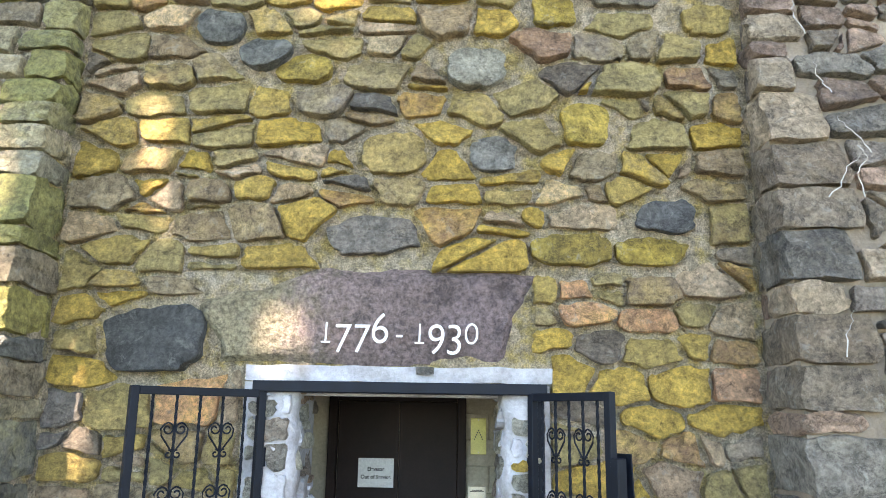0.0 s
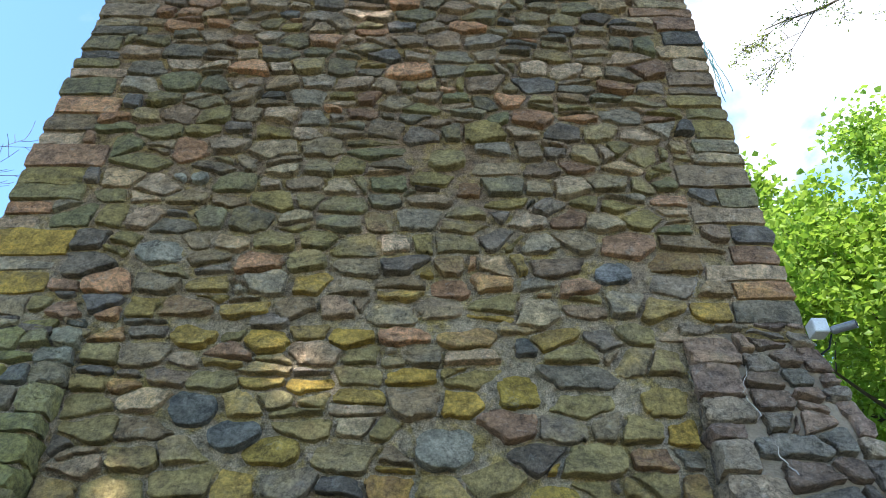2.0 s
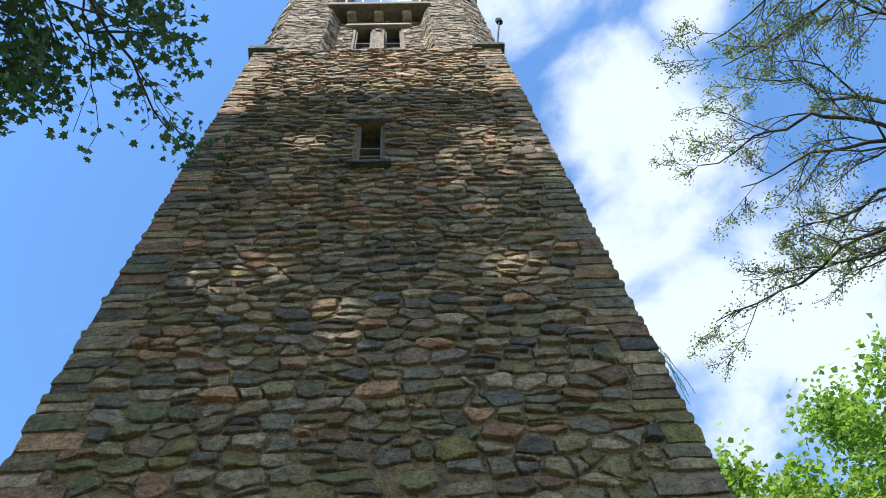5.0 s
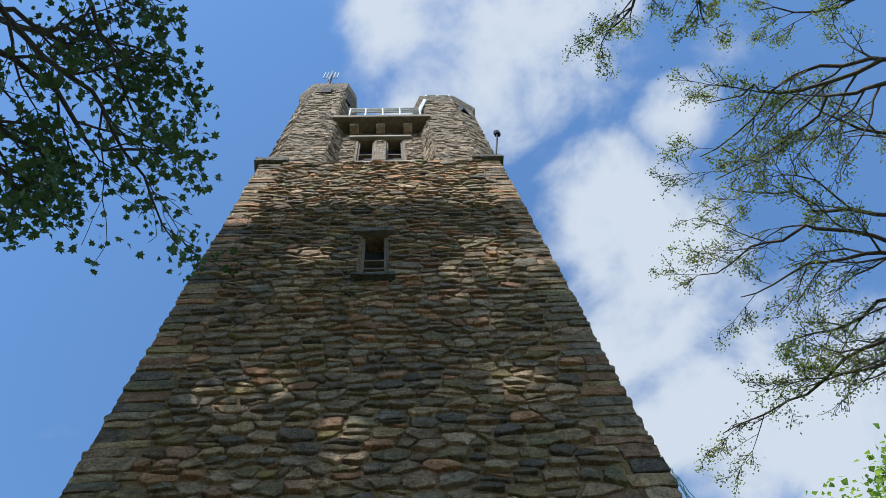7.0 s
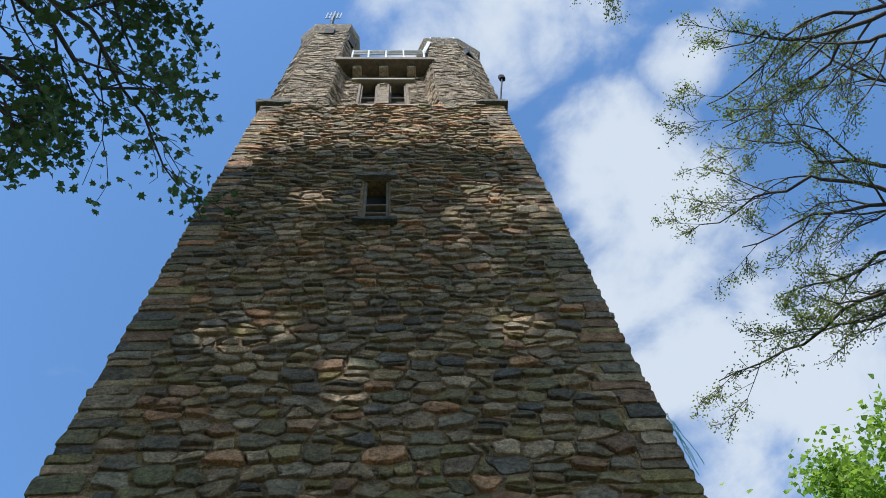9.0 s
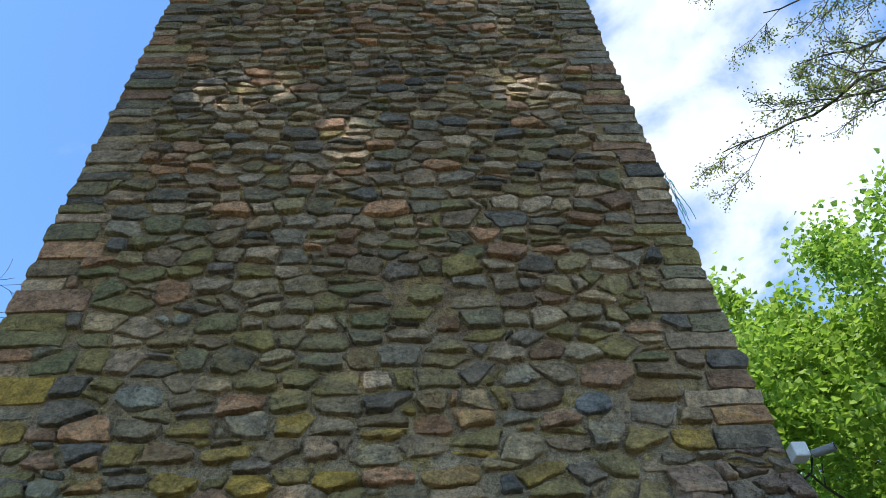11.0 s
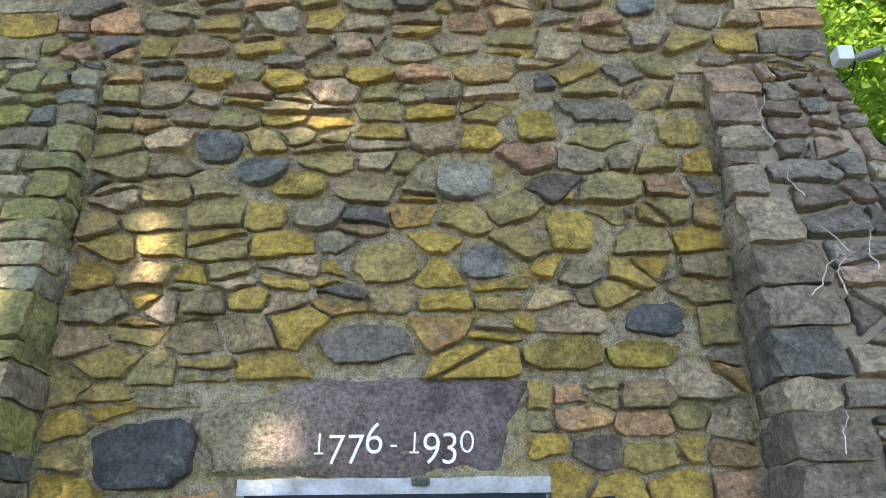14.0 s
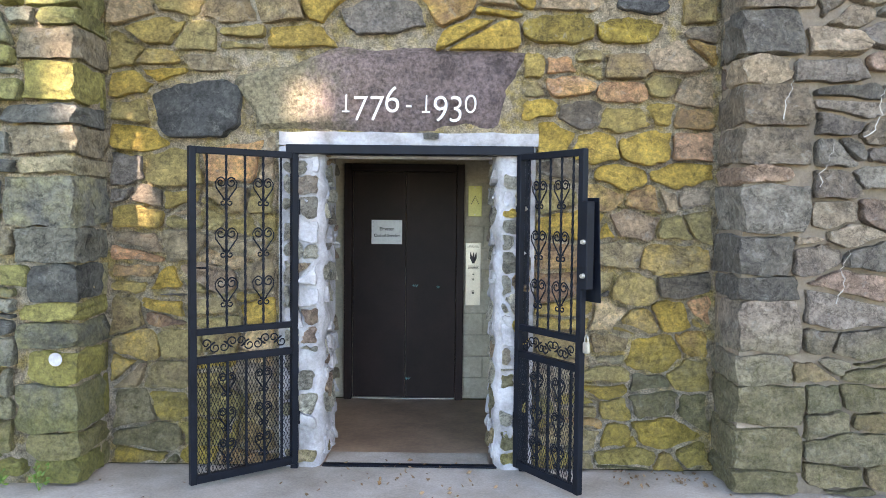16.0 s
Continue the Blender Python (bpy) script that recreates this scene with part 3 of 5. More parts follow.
def buttress(x0, x1, inner, material, seed, label):
    """A corner buttress that slopes back into the wall; inner: the x of the edge towards the door."""
    rng = random.Random(seed)
    bm = bmesh.new()
    prof = [(0.012, -0.2), (0.012, 5.0), (-depth(2.7) + 0.03, 2.7), (-depth(0) + 0.03, -0.2)]
    a, b = x0 + 0.03, x1 - 0.03
    fl = lambda x, z: flare(x, z, x0, x1, inner)
    L = [bm.verts.new((fl(a, z), y, z)) for y, z in prof]
    R = [bm.verts.new((fl(b, z), y, z)) for y, z in prof]
    bm.faces.new(L)
    bm.faces.new(R[::-1])
    for k in range(4):
        bm.faces.new((L[k], R[k], R[(k + 1) % 4], L[(k + 1) % 4])[::-1])
    bmesh.ops.recalc_face_normals(bm, faces=bm.faces)
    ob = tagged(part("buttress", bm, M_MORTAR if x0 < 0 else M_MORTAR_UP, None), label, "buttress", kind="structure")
    rects = []
    for edge, sign in ((inner, 1 if inner == x1 else -1), (x0 if inner == x1 else x1, -1 if inner == x1 else 1)):
        z = 0.0
        while z < 4.75:
            h = rng.choice((0.12, 0.16, 0.20, 0.25, 0.30)) * rng.uniform(0.9, 1.15)
            ln = rng.uniform(0.20, 0.36) if edge == inner else rng.uniform(0.10, 0.18)
            d0, d1 = depth(z), depth(z + h)
            d = 0.5 * (d0 + d1)
            if d < 0.05:
                break
            e0, e1 = sorted((edge, edge - sign * ln))
            rects.append((e0, e1, z, z + h))
            ybk = -0.004 if rng.random() < 0.6 else -d * rng.uniform(0.1, 0.35)
            bm = block_mesh(rng, e0 + 0.008, e1 - 0.008, -d - 0.03, ybk, z + 0.006, z + h - 0.006, 0.019, 3)
            sl = (d1 - d0) / h
            for v in bm.verts:
                if v.co.y < -d * 0.5:
                    v.co.y -= sl * (v.co.z - z - h / 2)
                v.co.x = fl(v.co.x, v.co.z)
            q = part("stone", bm, material, ob)
            if ybk < -0.03:                    # a smaller stone fills the return behind a short block
                f0, f1 = sorted((edge - sign * 0.02, edge - sign * 0.2))
                part("stone", block_mesh(rng, f0, f1, ybk + 0.015, -0.002, z + 0.012, z + h - 0.012, jit=0.008), material, ob)
            z += h
    stones = coursed(rng, x0, x1, 0.0, 5.0, (0.13, 0.20), (0.18, 0.34), rects)
    stones = [([(fl(x, z), z) for x, z in poly], k) for poly, k in stones]
    lay_parts("stone", stones, rng, material, ob, lambda x, z: -depth(z), (0.022, 0.05))
    return ob


buttress(XL, -2.14, -2.14, M_LEFT, 3, "mossy green stone corner buttress sloping back into the wall")
buttress(1.89, XR, 1.89, M_RIGHT, 4, "grey-brown stone corner buttress with dry vine roots")

# ---- stones of the door wall ----
LINTEL = (-1.24, 0.60, 2.25, 2.78)
FIXED = [(1.52, 5.44, 0.30, 0.24), (-1.83, 6.36, 0.15, 0.16), (-1.66, 6.36, 0.18, 0.15), (0.49, 6.26, 0.22, 0.20), (0.83, 4.79, 0.17, 0.17), (0.76, 4.46, 0.29, 0.26), (-1.30, 4.33, 0.33, 0.25), (-1.0, 4.15, 0.33, 0.22),
         (0.94, 3.70, 0.31, 0.30), (-0.20, 3.52, 0.40, 0.28), (0.38, 3.52, 0.30, 0.25), (1.40, 3.13, 0.36, 0.25), (-1.52, 2.40, 0.62, 0.38), (1.70, 4.40, 0.31, 0.25), (0.31, 6.62, 0.33, 0.29), (-1.80, 5.60, 0.36, 0.22), (2.40, 7.30, 0.28, 0.14),
         (0.30, 4.07, 0.36, 0.32), (0.84, 2.93, 0.46, 0.20), (-0.78, 4.05, 0.36, 0.22), (1.30, 2.93, 0.46, 0.19), (-0.32, 3.00, 0.55, 0.26)]
SPECIAL = [M_BLUE, M_PALE, M_PALE, M_ORANGE, M_BLUE, M_YELLOW, M_DARK, M_DARK, M_YELLOW, M_PANEL, M_BLUE, M_BLUE, M_DARK, M_PANEL, M_PANEL, M_PALE, M_ORANGE, M_PALE, M_YELLOW, M_YELLOW, M_YELLOW, M_PANEL]
rng = random.Random(11)
mid = lambda poly: sum(p[1] for p in poly) / len(poly)
# corner blocks and rubble of the shaft
rects, upper_blocks = [(WIN[0] - 0.02, WIN[1] + 0.02, WIN[2] - 0.18, WIN[3] + 0.22), (-1.02, 0.70, 0.0, 2.24), LINTEL, (XL - 1, -2.13, -1, 4.85), (1.88, XR + 1, -1, 4.85)], []
for edge, sign in ((XL, -1), (XR, 1)):
    z = 4.85
    while z < TOP - 0.1:
        h = min(rng.uniform(0.12, 0.26), TOP - z)
        ln = rng.uniform(0.28, 0.62)
        out = rng.uniform(0.0, 0.035)
        e0, e1 = sorted((edge + sign * out, edge - sign * ln))
        rects.append((e0, e1, z, z + h))
        upper_blocks.append((e0 + 0.006, e1 - 0.006, -rng.uniform(0.015, 0.04), 0.4, z + 0.008, z + h - 0.008))
        z += h
shaft = coursed(rng, XL + 0.02, XR - 0.02, 0.0, 5.2, (0.15, 0.22), (0.22, 0.42), rects, FIXED, 0.020, 0.24)
shaft = [q for q in shaft if mid(q[0]) < 5.0] + [q for q in coursed(rng, XL + 0.02, XR - 0.02, 4.9, TOP, (0.165, 0.245), (0.22, 0.42), rects, FIXED, 0.027, 0.26) if mid(q[0]) >= 5.0]
panel = [s for s in shaft if mid(s[0]) < 5.0]
near_stones = [s for s in shaft if mid(s[0]) >= 5.0 and (mid(s[0]) < 5.6 or s[1] is not None)]
far_stones = [s for s in shaft if mid(s[0]) >= 5.6 and s[1] is None]
lay_parts("stone", panel, rng, M_PANEL, wall_south, lambda x, z: 0.0, (0.034, 0.070), SPECIAL, (-0.42, -0.06))
lay_parts("stone", near_stones, rng, M_UPPER, wall_south, lambda x, z: 0.0, (0.030, 0.064), SPECIAL, (-0.36, -0.04))
lay_joined("stones", far_stones, rng, M_UPPER_J, wall_south, proud=(0.026, 0.060), fine=True, lean=(-0.30, -0.02))
joined = bmesh.new()
for v in upper_blocks:
    bm = block_mesh(rng, *v)
    if v[4] < 6:
        part("stone", bm, M_UPPER, wall_south)
    else:
        tmp = bpy.data.meshes.new("tmp")
        bm.to_mesh(tmp)
        bm.free()
        joined.from_mesh(tmp)
        bpy.data.meshes.remove(tmp)
tagged(part("corner_stones", joined, M_UPPER_J, wall_south), kind="stuff")


# ---- lintel with its date ----
def lintel_stone():
    m, n, l, b = mat("lintel_stone", 0.85)
    geo = n.new("ShaderNodeNewGeometry")
    sep = n.new("ShaderNodeSeparateXYZ")
    l.new(geo.outputs["Position"], sep.inputs[0])
    a = node(n, "ShaderNodeTexNoise", Scale=5.0, Detail=9.0, Roughness=0.72)
    f = node(n, "ShaderNodeTexNoise", Scale=36.0, Detail=6.0, Roughness=0.76)
    l.new(geo.outputs["Position"], a.inputs["Vector"])
    l.new(geo.outputs["Position"], f.inputs["Vector"])
    t = ramp(n, [(0.36, (0.30, 0.25, 0.15)), (0.52, (0.255, 0.185, 0.165)), (0.80, (0.20, 0.145, 0.14))])
    pos = maths(n, l, "ADD", maths(n, l, "MULTIPLY", sep.outputs["X"], 0.38), maths(n, l, "MULTIPLY", a.outputs["Fac"], 0.6))
    l.new(maths(n, l, "ADD", pos, 0.42), t.inputs[0])
    g = ramp(n, [(0.38, grey(0.45)), (0.62, grey(1.5))])
    l.new(f.outputs["Fac"], g.inputs[0])
    patch = ramp(n, [(0.36, grey(0.45)), (0.47, grey(1.0)), (0.64, grey(1.35))])
    l.new(a.outputs["Fac"], patch.inputs[0])
    col = blend(n, l, 0.9, t.outputs[0], g.outputs[0], "MULTIPLY")
    l.new(blend(n, l, 0.9, col, patch.outputs[0], "MULTIPLY"), b.inputs["Base Color"])
    bump(n, l, b, maths(n, l, "ADD", maths(n, l, "MULTIPLY", a.outputs["Fac"], 1.0), maths(n, l, "MULTIPLY", f.outputs["Fac"], 0.35)), 1.0, 0.16)
    return m


def build_lintel():
    rng = random.Random(5)
    root = tagged(empty("lintel", Matrix.Translation((-0.25, 0, 2.27))), "purplish stone lintel with a white painted date", "lintel")
    nx, nz = 44, 12
    bot = lambda s: 2.262 + 0.01 * math.sin(9 * s)
    top = lambda s: 2.62 + 0.18 * min(1, max(0, (s - 0.05) / 0.3)) + 0.012 * math.sin(23 * s)
    bm = bmesh.new()
    rows = []
    for j in range(nz + 1):
        row = []
        for i in range(nx + 1):
            s, t = i / nx, j / nz
            left = -1.26 + 0.10 * (1 - t) ** 2 + 0.05 * math.sin(5 * t)
            right = 0.45 + 0.22 * t - 0.05 * math.sin(3.14 * t)
            x = left + (right - left) * s
            z = bot(s) + (top(s) - bot(s)) * t
            edge = min(s * nx, (1 - s) * nx, t * nz, (1 - t) * nz)
            y = -0.055 - 0.030 * noise.noise((x * 3, z * 5, 1.0)) - 0.022 * noise.noise((x * 11, z * 14, 4.0)) + (0.014 if x > 0.02 else 0.0) + (0.05 if edge < 0.5 else 0.012 if edge < 1.5 else 0)
            row.append(bm.verts.new((x + 0.25 + rng.uniform(-0.006, 0.006), y, z - 2.27 + rng.uniform(-0.005, 0.005))))
        rows.append(row)
    for p, q in zip(rows, rows[1:]):
        for i in range(nx):
            bm.faces.new((p[i], p[i + 1], q[i + 1], q[i]))
    rim = rows[0][:] + [r[-1] for r in rows[1:]] + rows[-1][-2::-1] + [r[0] for r in rows[-2:0:-1]]
    back = [bm.verts.new((v.co.x, 0.02, v.co.z)) for v in rim]
    for k in range(len(rim)):
        j = (k + 1) % len(rim)
        bm.faces.new((rim[j], rim[k], back[k], back[j]))
    bmesh.ops.recalc_face_normals(bm, faces=bm.faces)
    part("slab", bm, lintel_stone(), root)
    # old-style figures: x of the middle, drop below the line, height
    for ch, x, drop, size in (("1", -0.607, 0, 0.118), ("7", -0.508, 0.055, 0.165), ("7", -0.395, 0.055, 0.165), ("6", -0.285, 0, 0.175), ("-", -0.168, 0.0, 0.13), ("1", -0.047, 0, 0.118), ("9", 0.052, 0.058, 0.172), ("3", 0.160, 0.058, 0.172), ("0", 0.262, 0, 0.122)):
        x = 0.262 - (0.262 - x) * 0.935
        cu = bpy.data.curves.new("figure", "FONT")
        cu.body, cu.align_x, cu.size, cu.extrude, cu.shear, cu.offset = ch, "CENTER", size / 0.70, 0.002, 0.03, -0.0030
        cu.materials.append(M_LETTER)
        ob = new("figure", cu)
        ob.parent = root
        ob.matrix_local = pose(x + 0.25, -0.092, 2.372 - 2.27 - drop, 90, 0, 0) @ Matrix.Diagonal((0.9 if ch not in "0" else 1.05, 1, 1, 1))
        if ch == "1":
            for dx, w in ((0.0, 0.05),):
                part("serif", box(x + 0.25 - w / 2, x + 0.25 + w / 2, -0.094, -0.086, 2.372 - 2.27, 2.381 - 2.27), M_LETTER, root)
    return root


build_lintel()


# ---- doorway: whitewashed jambs, frame bar ----
def jamb(x0, x1, inner_sign, seed):
    """Rough whitewashed masonry beside the opening, with bare stones showing in it."""
    rng = random.Random(seed)
    bm = bmesh.new()
    nz = 60
    cols = []
    xi, xo = (x1, x0) if inner_sign > 0 else (x0, x1)
    path = [(xo, 0.03), (xo, -0.035), ((xo + xi) / 2, -0.045), (xi - inner_sign * 0.05, -0.045), (xi, 0.0), (xi + inner_sign * 0.01, 0.10), (xi, 0.22), (xi + inner_sign * 0.01, 0.35), (xi, 0.55)]
    for j in range(nz + 1):
        z = 2.155 * j / nz
        ring = []
        for i, (x, y) in enumerate(path):
            wob = noise.noise((x * 5, z * 7.0 + seed, y * 5)) * 0.016 + 0.010 * math.sin(z * 29 + seed + i * 0.4)
            if i in (0, 8):
                wob = 0
            ring.append(bm.verts.new((x + (inner_sign * wob if i >= 3 else 0), y + (wob * 0.6 if 0 < i <= 4 else 0), z)))
        cols.append(ring)
    for p, q in zip(cols, cols[1:]):
        for i in range(len(path) - 1):
            bm.faces.new((p[i], p[i + 1], q[i + 1], q[i]))
    bmesh.ops.recalc_face_normals(bm, faces=bm.faces)
    ob = tagged(part("jamb", bm, M_WHITE, None, smooth=True), "whitewashed rough stone door jamb with bare stones", "door jamb", kind="structure")
    face = coursed(rng, min(x0, x1) + 0.03, max(x0, x1) - 0.02, 0.03, 2.12, (0.11, 0.17), (0.14, 0.24), gap=0.014)
    for poly, _ in face:
        made = stone_faces(outward(poly), rng, rng.uniform(0.012, 0.030), back=0.03)
        if made and rng.random() < 0.93:
            (cx, cz), verts, faces, smooth = made
            st = link_mesh("stone", verts, faces, rng.choice((M_PALE, M_WHITE, M_PALE, M_RIGHT) if inner_sign > 0 else (M_PALE, M_PALE, M_RIGHT, M_PANEL, M_WHITE)), ob, smooth)
            st.location = (cx, -0.045, cz)
    reveal = coursed(rng, 0.04, 0.5, 0.03, 2.12, (0.11, 0.17), (0.14, 0.26), gap=0.016)
    for poly, _ in reveal:
        made = stone_faces(outward(poly), rng, rng.uniform(0.012, 0.03), back=0.04)
        if made and rng.random() < 0.7:
            (cy, cz), verts, faces, smooth = made
            st = link_mesh("stone", verts, faces, rng.choice((M_PALE, M_RIGHT, M_WHITE, M_WHITE)), ob, smooth)
            st.location = (xi + inner_sign * 0.004, cy, cz)
            st.rotation_euler = (0, 0, math.radians(90 * inner_sign))


jamb(-1.0, -0.71, 1, 21)
jamb(0.45, 0.70, -1, 22)
bm = box(-1.0, 0.72, -0.030, 0.02, 2.162, 2.250)
bmesh.ops.subdivide_edges(bm, edges=[e for e in bm.edges if e.calc_length() > 1], cuts=16)
for v in bm.verts:
    v.co.z += 0.012 * noise.noise((v.co.x * 6, 0, v.co.z * 3))
    v.co.y += 0.006 * noise.noise((v.co.x * 9, 2, v.co.z * 9))
tagged(part("trim", bm, M_WHITE, None), "band of white mortar over the door", "trim", kind="structure")
tagged(part("chip_stone", block_mesh(random.Random(8), -0.045, 0.055, -0.058, 0.0, 2.205, 2.246, 0.006), M_BLUE, None), "small dark blue stone set in white mortar", "stone", kind="structure")
frame_root = tagged(empty("door_frame", Matrix.Translation((-0.13, 0, 0))), "black steel frame round the doorway", "door frame")
part("head_bar", box(-0.81, 0.81, -0.10, 0.06, 2.10, 2.16, 0.004), M_IRON, frame_root)
part("head_strip", box(-0.72, 0.55, 0.10, 0.16, 2.085, 2.115, 0.003), M_WHITE, frame_root, "pale strip under the head bar")
part("post", box(-0.785, -0.735, -0.075, -0.025, 0.0, 2.098, 0.004), M_IRON, frame_root)
part("post", box(0.745, 0.795, -0.075, -0.025, 0.0, 2.098, 0.004), M_IRON, frame_root)
part("threshold", box(-0.58, 0.60, -0.03, 0.03, 0.001, 0.012, 0.003), M_IRON, frame_root)

# ---- vestibule and lift ----
tagged(part("floor", box(-1.3, 0.95, 0.0, 1.86, -0.2, -0.0025), M_VFLOOR, None), "worn brown floor of the lift lobby", "floor", kind="structure")
tagged(part("sill_slab", box(-0.70, 0.42, 0.02, 0.28, -0.002, 0.006, 0.003), M_CONCRETE, None), "pale concrete door sill", "sill", kind="structure")
tagged(part("ceiling", box(-1.3, 0.95, 0.56, 1.86, 2.3, 2.4), M_CREAM, None), "cream lobby ceiling", "ceiling", kind="structure")
lobby = tagged(part("wall_lobby_back", box(-1.3, 0.95, 1.90, 2.0, 0, 2.3), M_CREAM, None), "cream painted block wall beside the lift", "wall", kind="structure")
bw, bh = 0.40, 0.20
for j in range(12):
    for i in range(4):
        x0 = 0.25 + (i - 0.5 * (j % 2)) * bw
        x1, z0 = min(x0 + bw, 0.9), j * bh
        x0 = max(x0, 0.25)
        if x1 - x0 > 0.05 and z0 + bh < 2.41:
            part("block", box(x0 + 0.003, x1 - 0.003, 1.885, 1.905, max(z0, 0) + 0.003, min(z0 + bh, 2.3) - 0.003, 0.003), M_CREAM, lobby)
for nm, a, b in (("wall_lobby_west", -1.3, -1.0), ("wall_lobby_east", 0.75, 0.95)):
    w = tagged(part(nm, box(a, b, 0.56, 1.88, 0, 2.3), M_CREAM, None), "cream painted block wall of the lobby", "wall", kind="structure")
lift = tagged(empty("elevator_door", Matrix.Translation((-0.28, 1.88, 0))), "dark brown two-panel steel elevator door, closed", "elevator door")
for k, (a, b) in enumerate(((-0.47, 0.012), (0.018, 0.475))):
    part("panel", box(a, b, -0.004 - 0.014 * k, 0.015, 0.012, 2.09, 0.003), M_ELEV, lift)
for a, b in ((-0.545, -0.475), (0.478, 0.545)):
    part("side_frame", box(a, b, -0.06, 0.016, 0.0, 2.16, 0.004), M_ELEV, lift)
part("head_frame", box(-0.474, 0.477, -0.06, 0.016, 2.092, 2.16, 0.004), M_ELEV, lift)
part("sill", box(-0.474, 0.477, -0.03, 0.016, 0.0, 0.010, 0.002), M_STEEL, lift, "worn metal door sill")
for x, z, w in ((0.08, 1.05, 0.05), (0.02, 0.19, 0.045), (0.30, 1.04, 0.03)):
    root = lift
    pts = [(x + w * i / 7, -0.021, z + 0.012 * math.sin(i * 2.1)) for i in range(8)]
    part("scribble", tube(pts, 0.003, 5), M_ROPE, root, "thin blue paint scribble")

paper = tagged(empty("paper_notice", Matrix.Translation((-0.44, 1.855, 1.54))), "white paper notice taped to the elevator door", "sign")
part("sheet", box(-0.14, 0.14, 0.0, 0.004, -0.11, 0.11, 0.001), M_PAPER, paper)
for text, z, s in (("Elevator", 0.015, 0.040), ("Out of Service", -0.045, 0.040)):
    cu = bpy.data.curves.new("words", "FONT")
    cu.body, cu.align_x, cu.size, cu.extrude = text, "CENTER", s, 0.0006
    cu.offset = 0.0012
    cu.materials.append(M_INK)
    ob = new("words", cu)
    ob.parent = paper
    ob.matrix_local = pose(0, -0.001, z, 90, 0, 0)

lantern = tagged(empty("hall_lantern", Matrix.Translation((0.365, 1.884, 1.83))), "brass floor indicator plate with a dotted arrow", "elevator indicator")
part("plate", box(-0.062, 0.062, -0.012, 0.0, -0.14, 0.14, 0.003), M_BRASS, lantern)
for i in range(5):
    for sx in (-1, 1):
        if i or sx > 0:
            bm = bmesh.new()
            bmesh.ops.create_cone(bm, cap_ends=True, segments=10, radius1=0.0055, radius2=0.0055, depth=0.004, matrix=pose(sx * i * 0.008, -0.0145, 0.045 - i * 0.017, 90, 0, 0))
            part("dot", bm, M_INK, lantern)
for z in (0.125, -0.125):
    bm = bmesh.new()
    bmesh.ops.create_cone(bm, cap_ends=True, segments=10, radius1=0.006, radius2=0.005, depth=0.005, matrix=pose(0, -0.0145, z, 90, 0, 0))
    part("screw", bm, M_STEEL, lantern)
station = tagged(empty("hall_station", Matrix.Translation((0.355, 1.884, 1.16))), "brushed steel elevator call station with buttons and key switch", "elevator panel")
part("plate", box(-0.070, 0.070, -0.010, 0.0, -0.29, 0.29, 0.003), M_STEEL, station)
for z, w in ((0.26, 0.04), (0.25, 0.055), (0.075, 0.05), (0.062, 0.045), (0.05, 0.05)):
    part("text_bar", box(-w, w, -0.0115, -0.0098, z - 0.003, z + 0.003), M_INK, station)
for dx, tilt in ((-0.022, 18), (0.022, -18), (0, 0)):
    pts = [(dx * 0.2, -0.012, 0.10), (dx * 0.9, -0.012, 0.15), (dx * 1.2, -0.012, 0.20)]
    part("flame", tube(pts, [0.005, 0.013, 0.003], 6), M_INK, station, "dark printed flame symbol")
for z, r in ((0.0, 0.014), (-0.05, 0.014), (-0.17, 0.022)):
    bm = bmesh.new()
    bmesh.ops.create_cone(bm, cap_ends=True, segments=16, radius1=r, radius2=r * 0.85, depth=0.012, matrix=pose(0, -0.016, z, 90, 0, 0))
    bt = part("button", bm, M_STEEL, station)
    bm = bmesh.new()
    bmesh.ops.create_cone(bm, cap_ends=True, segments=12, radius1=r * 0.5, radius2=r * 0.4, depth=0.006, matrix=pose(0, -0.024, z, 90, 0, 0))
    part("cap", bm, M_INK, bt)


# ---- gates ----
def spiral(cx, cz, r, turns, start, hand, n=22):
    return [(cx + r * (1 - 0.72 * i / n) * math.cos(start + hand * turns * 2 * math.pi * i / n), 0, cz + r * (1 - 0.72 * i / n) * math.sin(start + hand * turns * 2 * math.pi * i / n)) for i in range(n + 1)]


def scroll(parent, x, z, s):
    """A heart of flat iron: two upper scrolls, two stems that cross below, two small lower scrolls."""
    for hand in (-1, 1):
        pts = spiral(x + hand * 0.036 * s, z + 0.07 * s, 0.034 * s, 1.2, math.radians(90), hand)[::-1]
        pts += [(x + hand * 0.066 * s, 0, z + 0.055 * s), (x + hand * 0.058 * s, 0, z + 0.02 * s), (x + hand * 0.02 * s, 0, z - 0.03 * s)]
        pts = pts[:-3] + [(x + hand * a * s, 0, z + b * s) for a, b in ((0.055, 0.095), (0.073, 0.070), (0.068, 0.035), (0.035, -0.010), (0.010, -0.045))]
        part("scroll", tube(pts, 0.0050, 5), M_IRON, parent)
        part("scroll", tube(spiral(x + hand * 0.024 * s, z - 0.062 * s, 0.024 * s, 1.1, math.radians(90), hand), 0.0050, 5), M_IRON, parent)


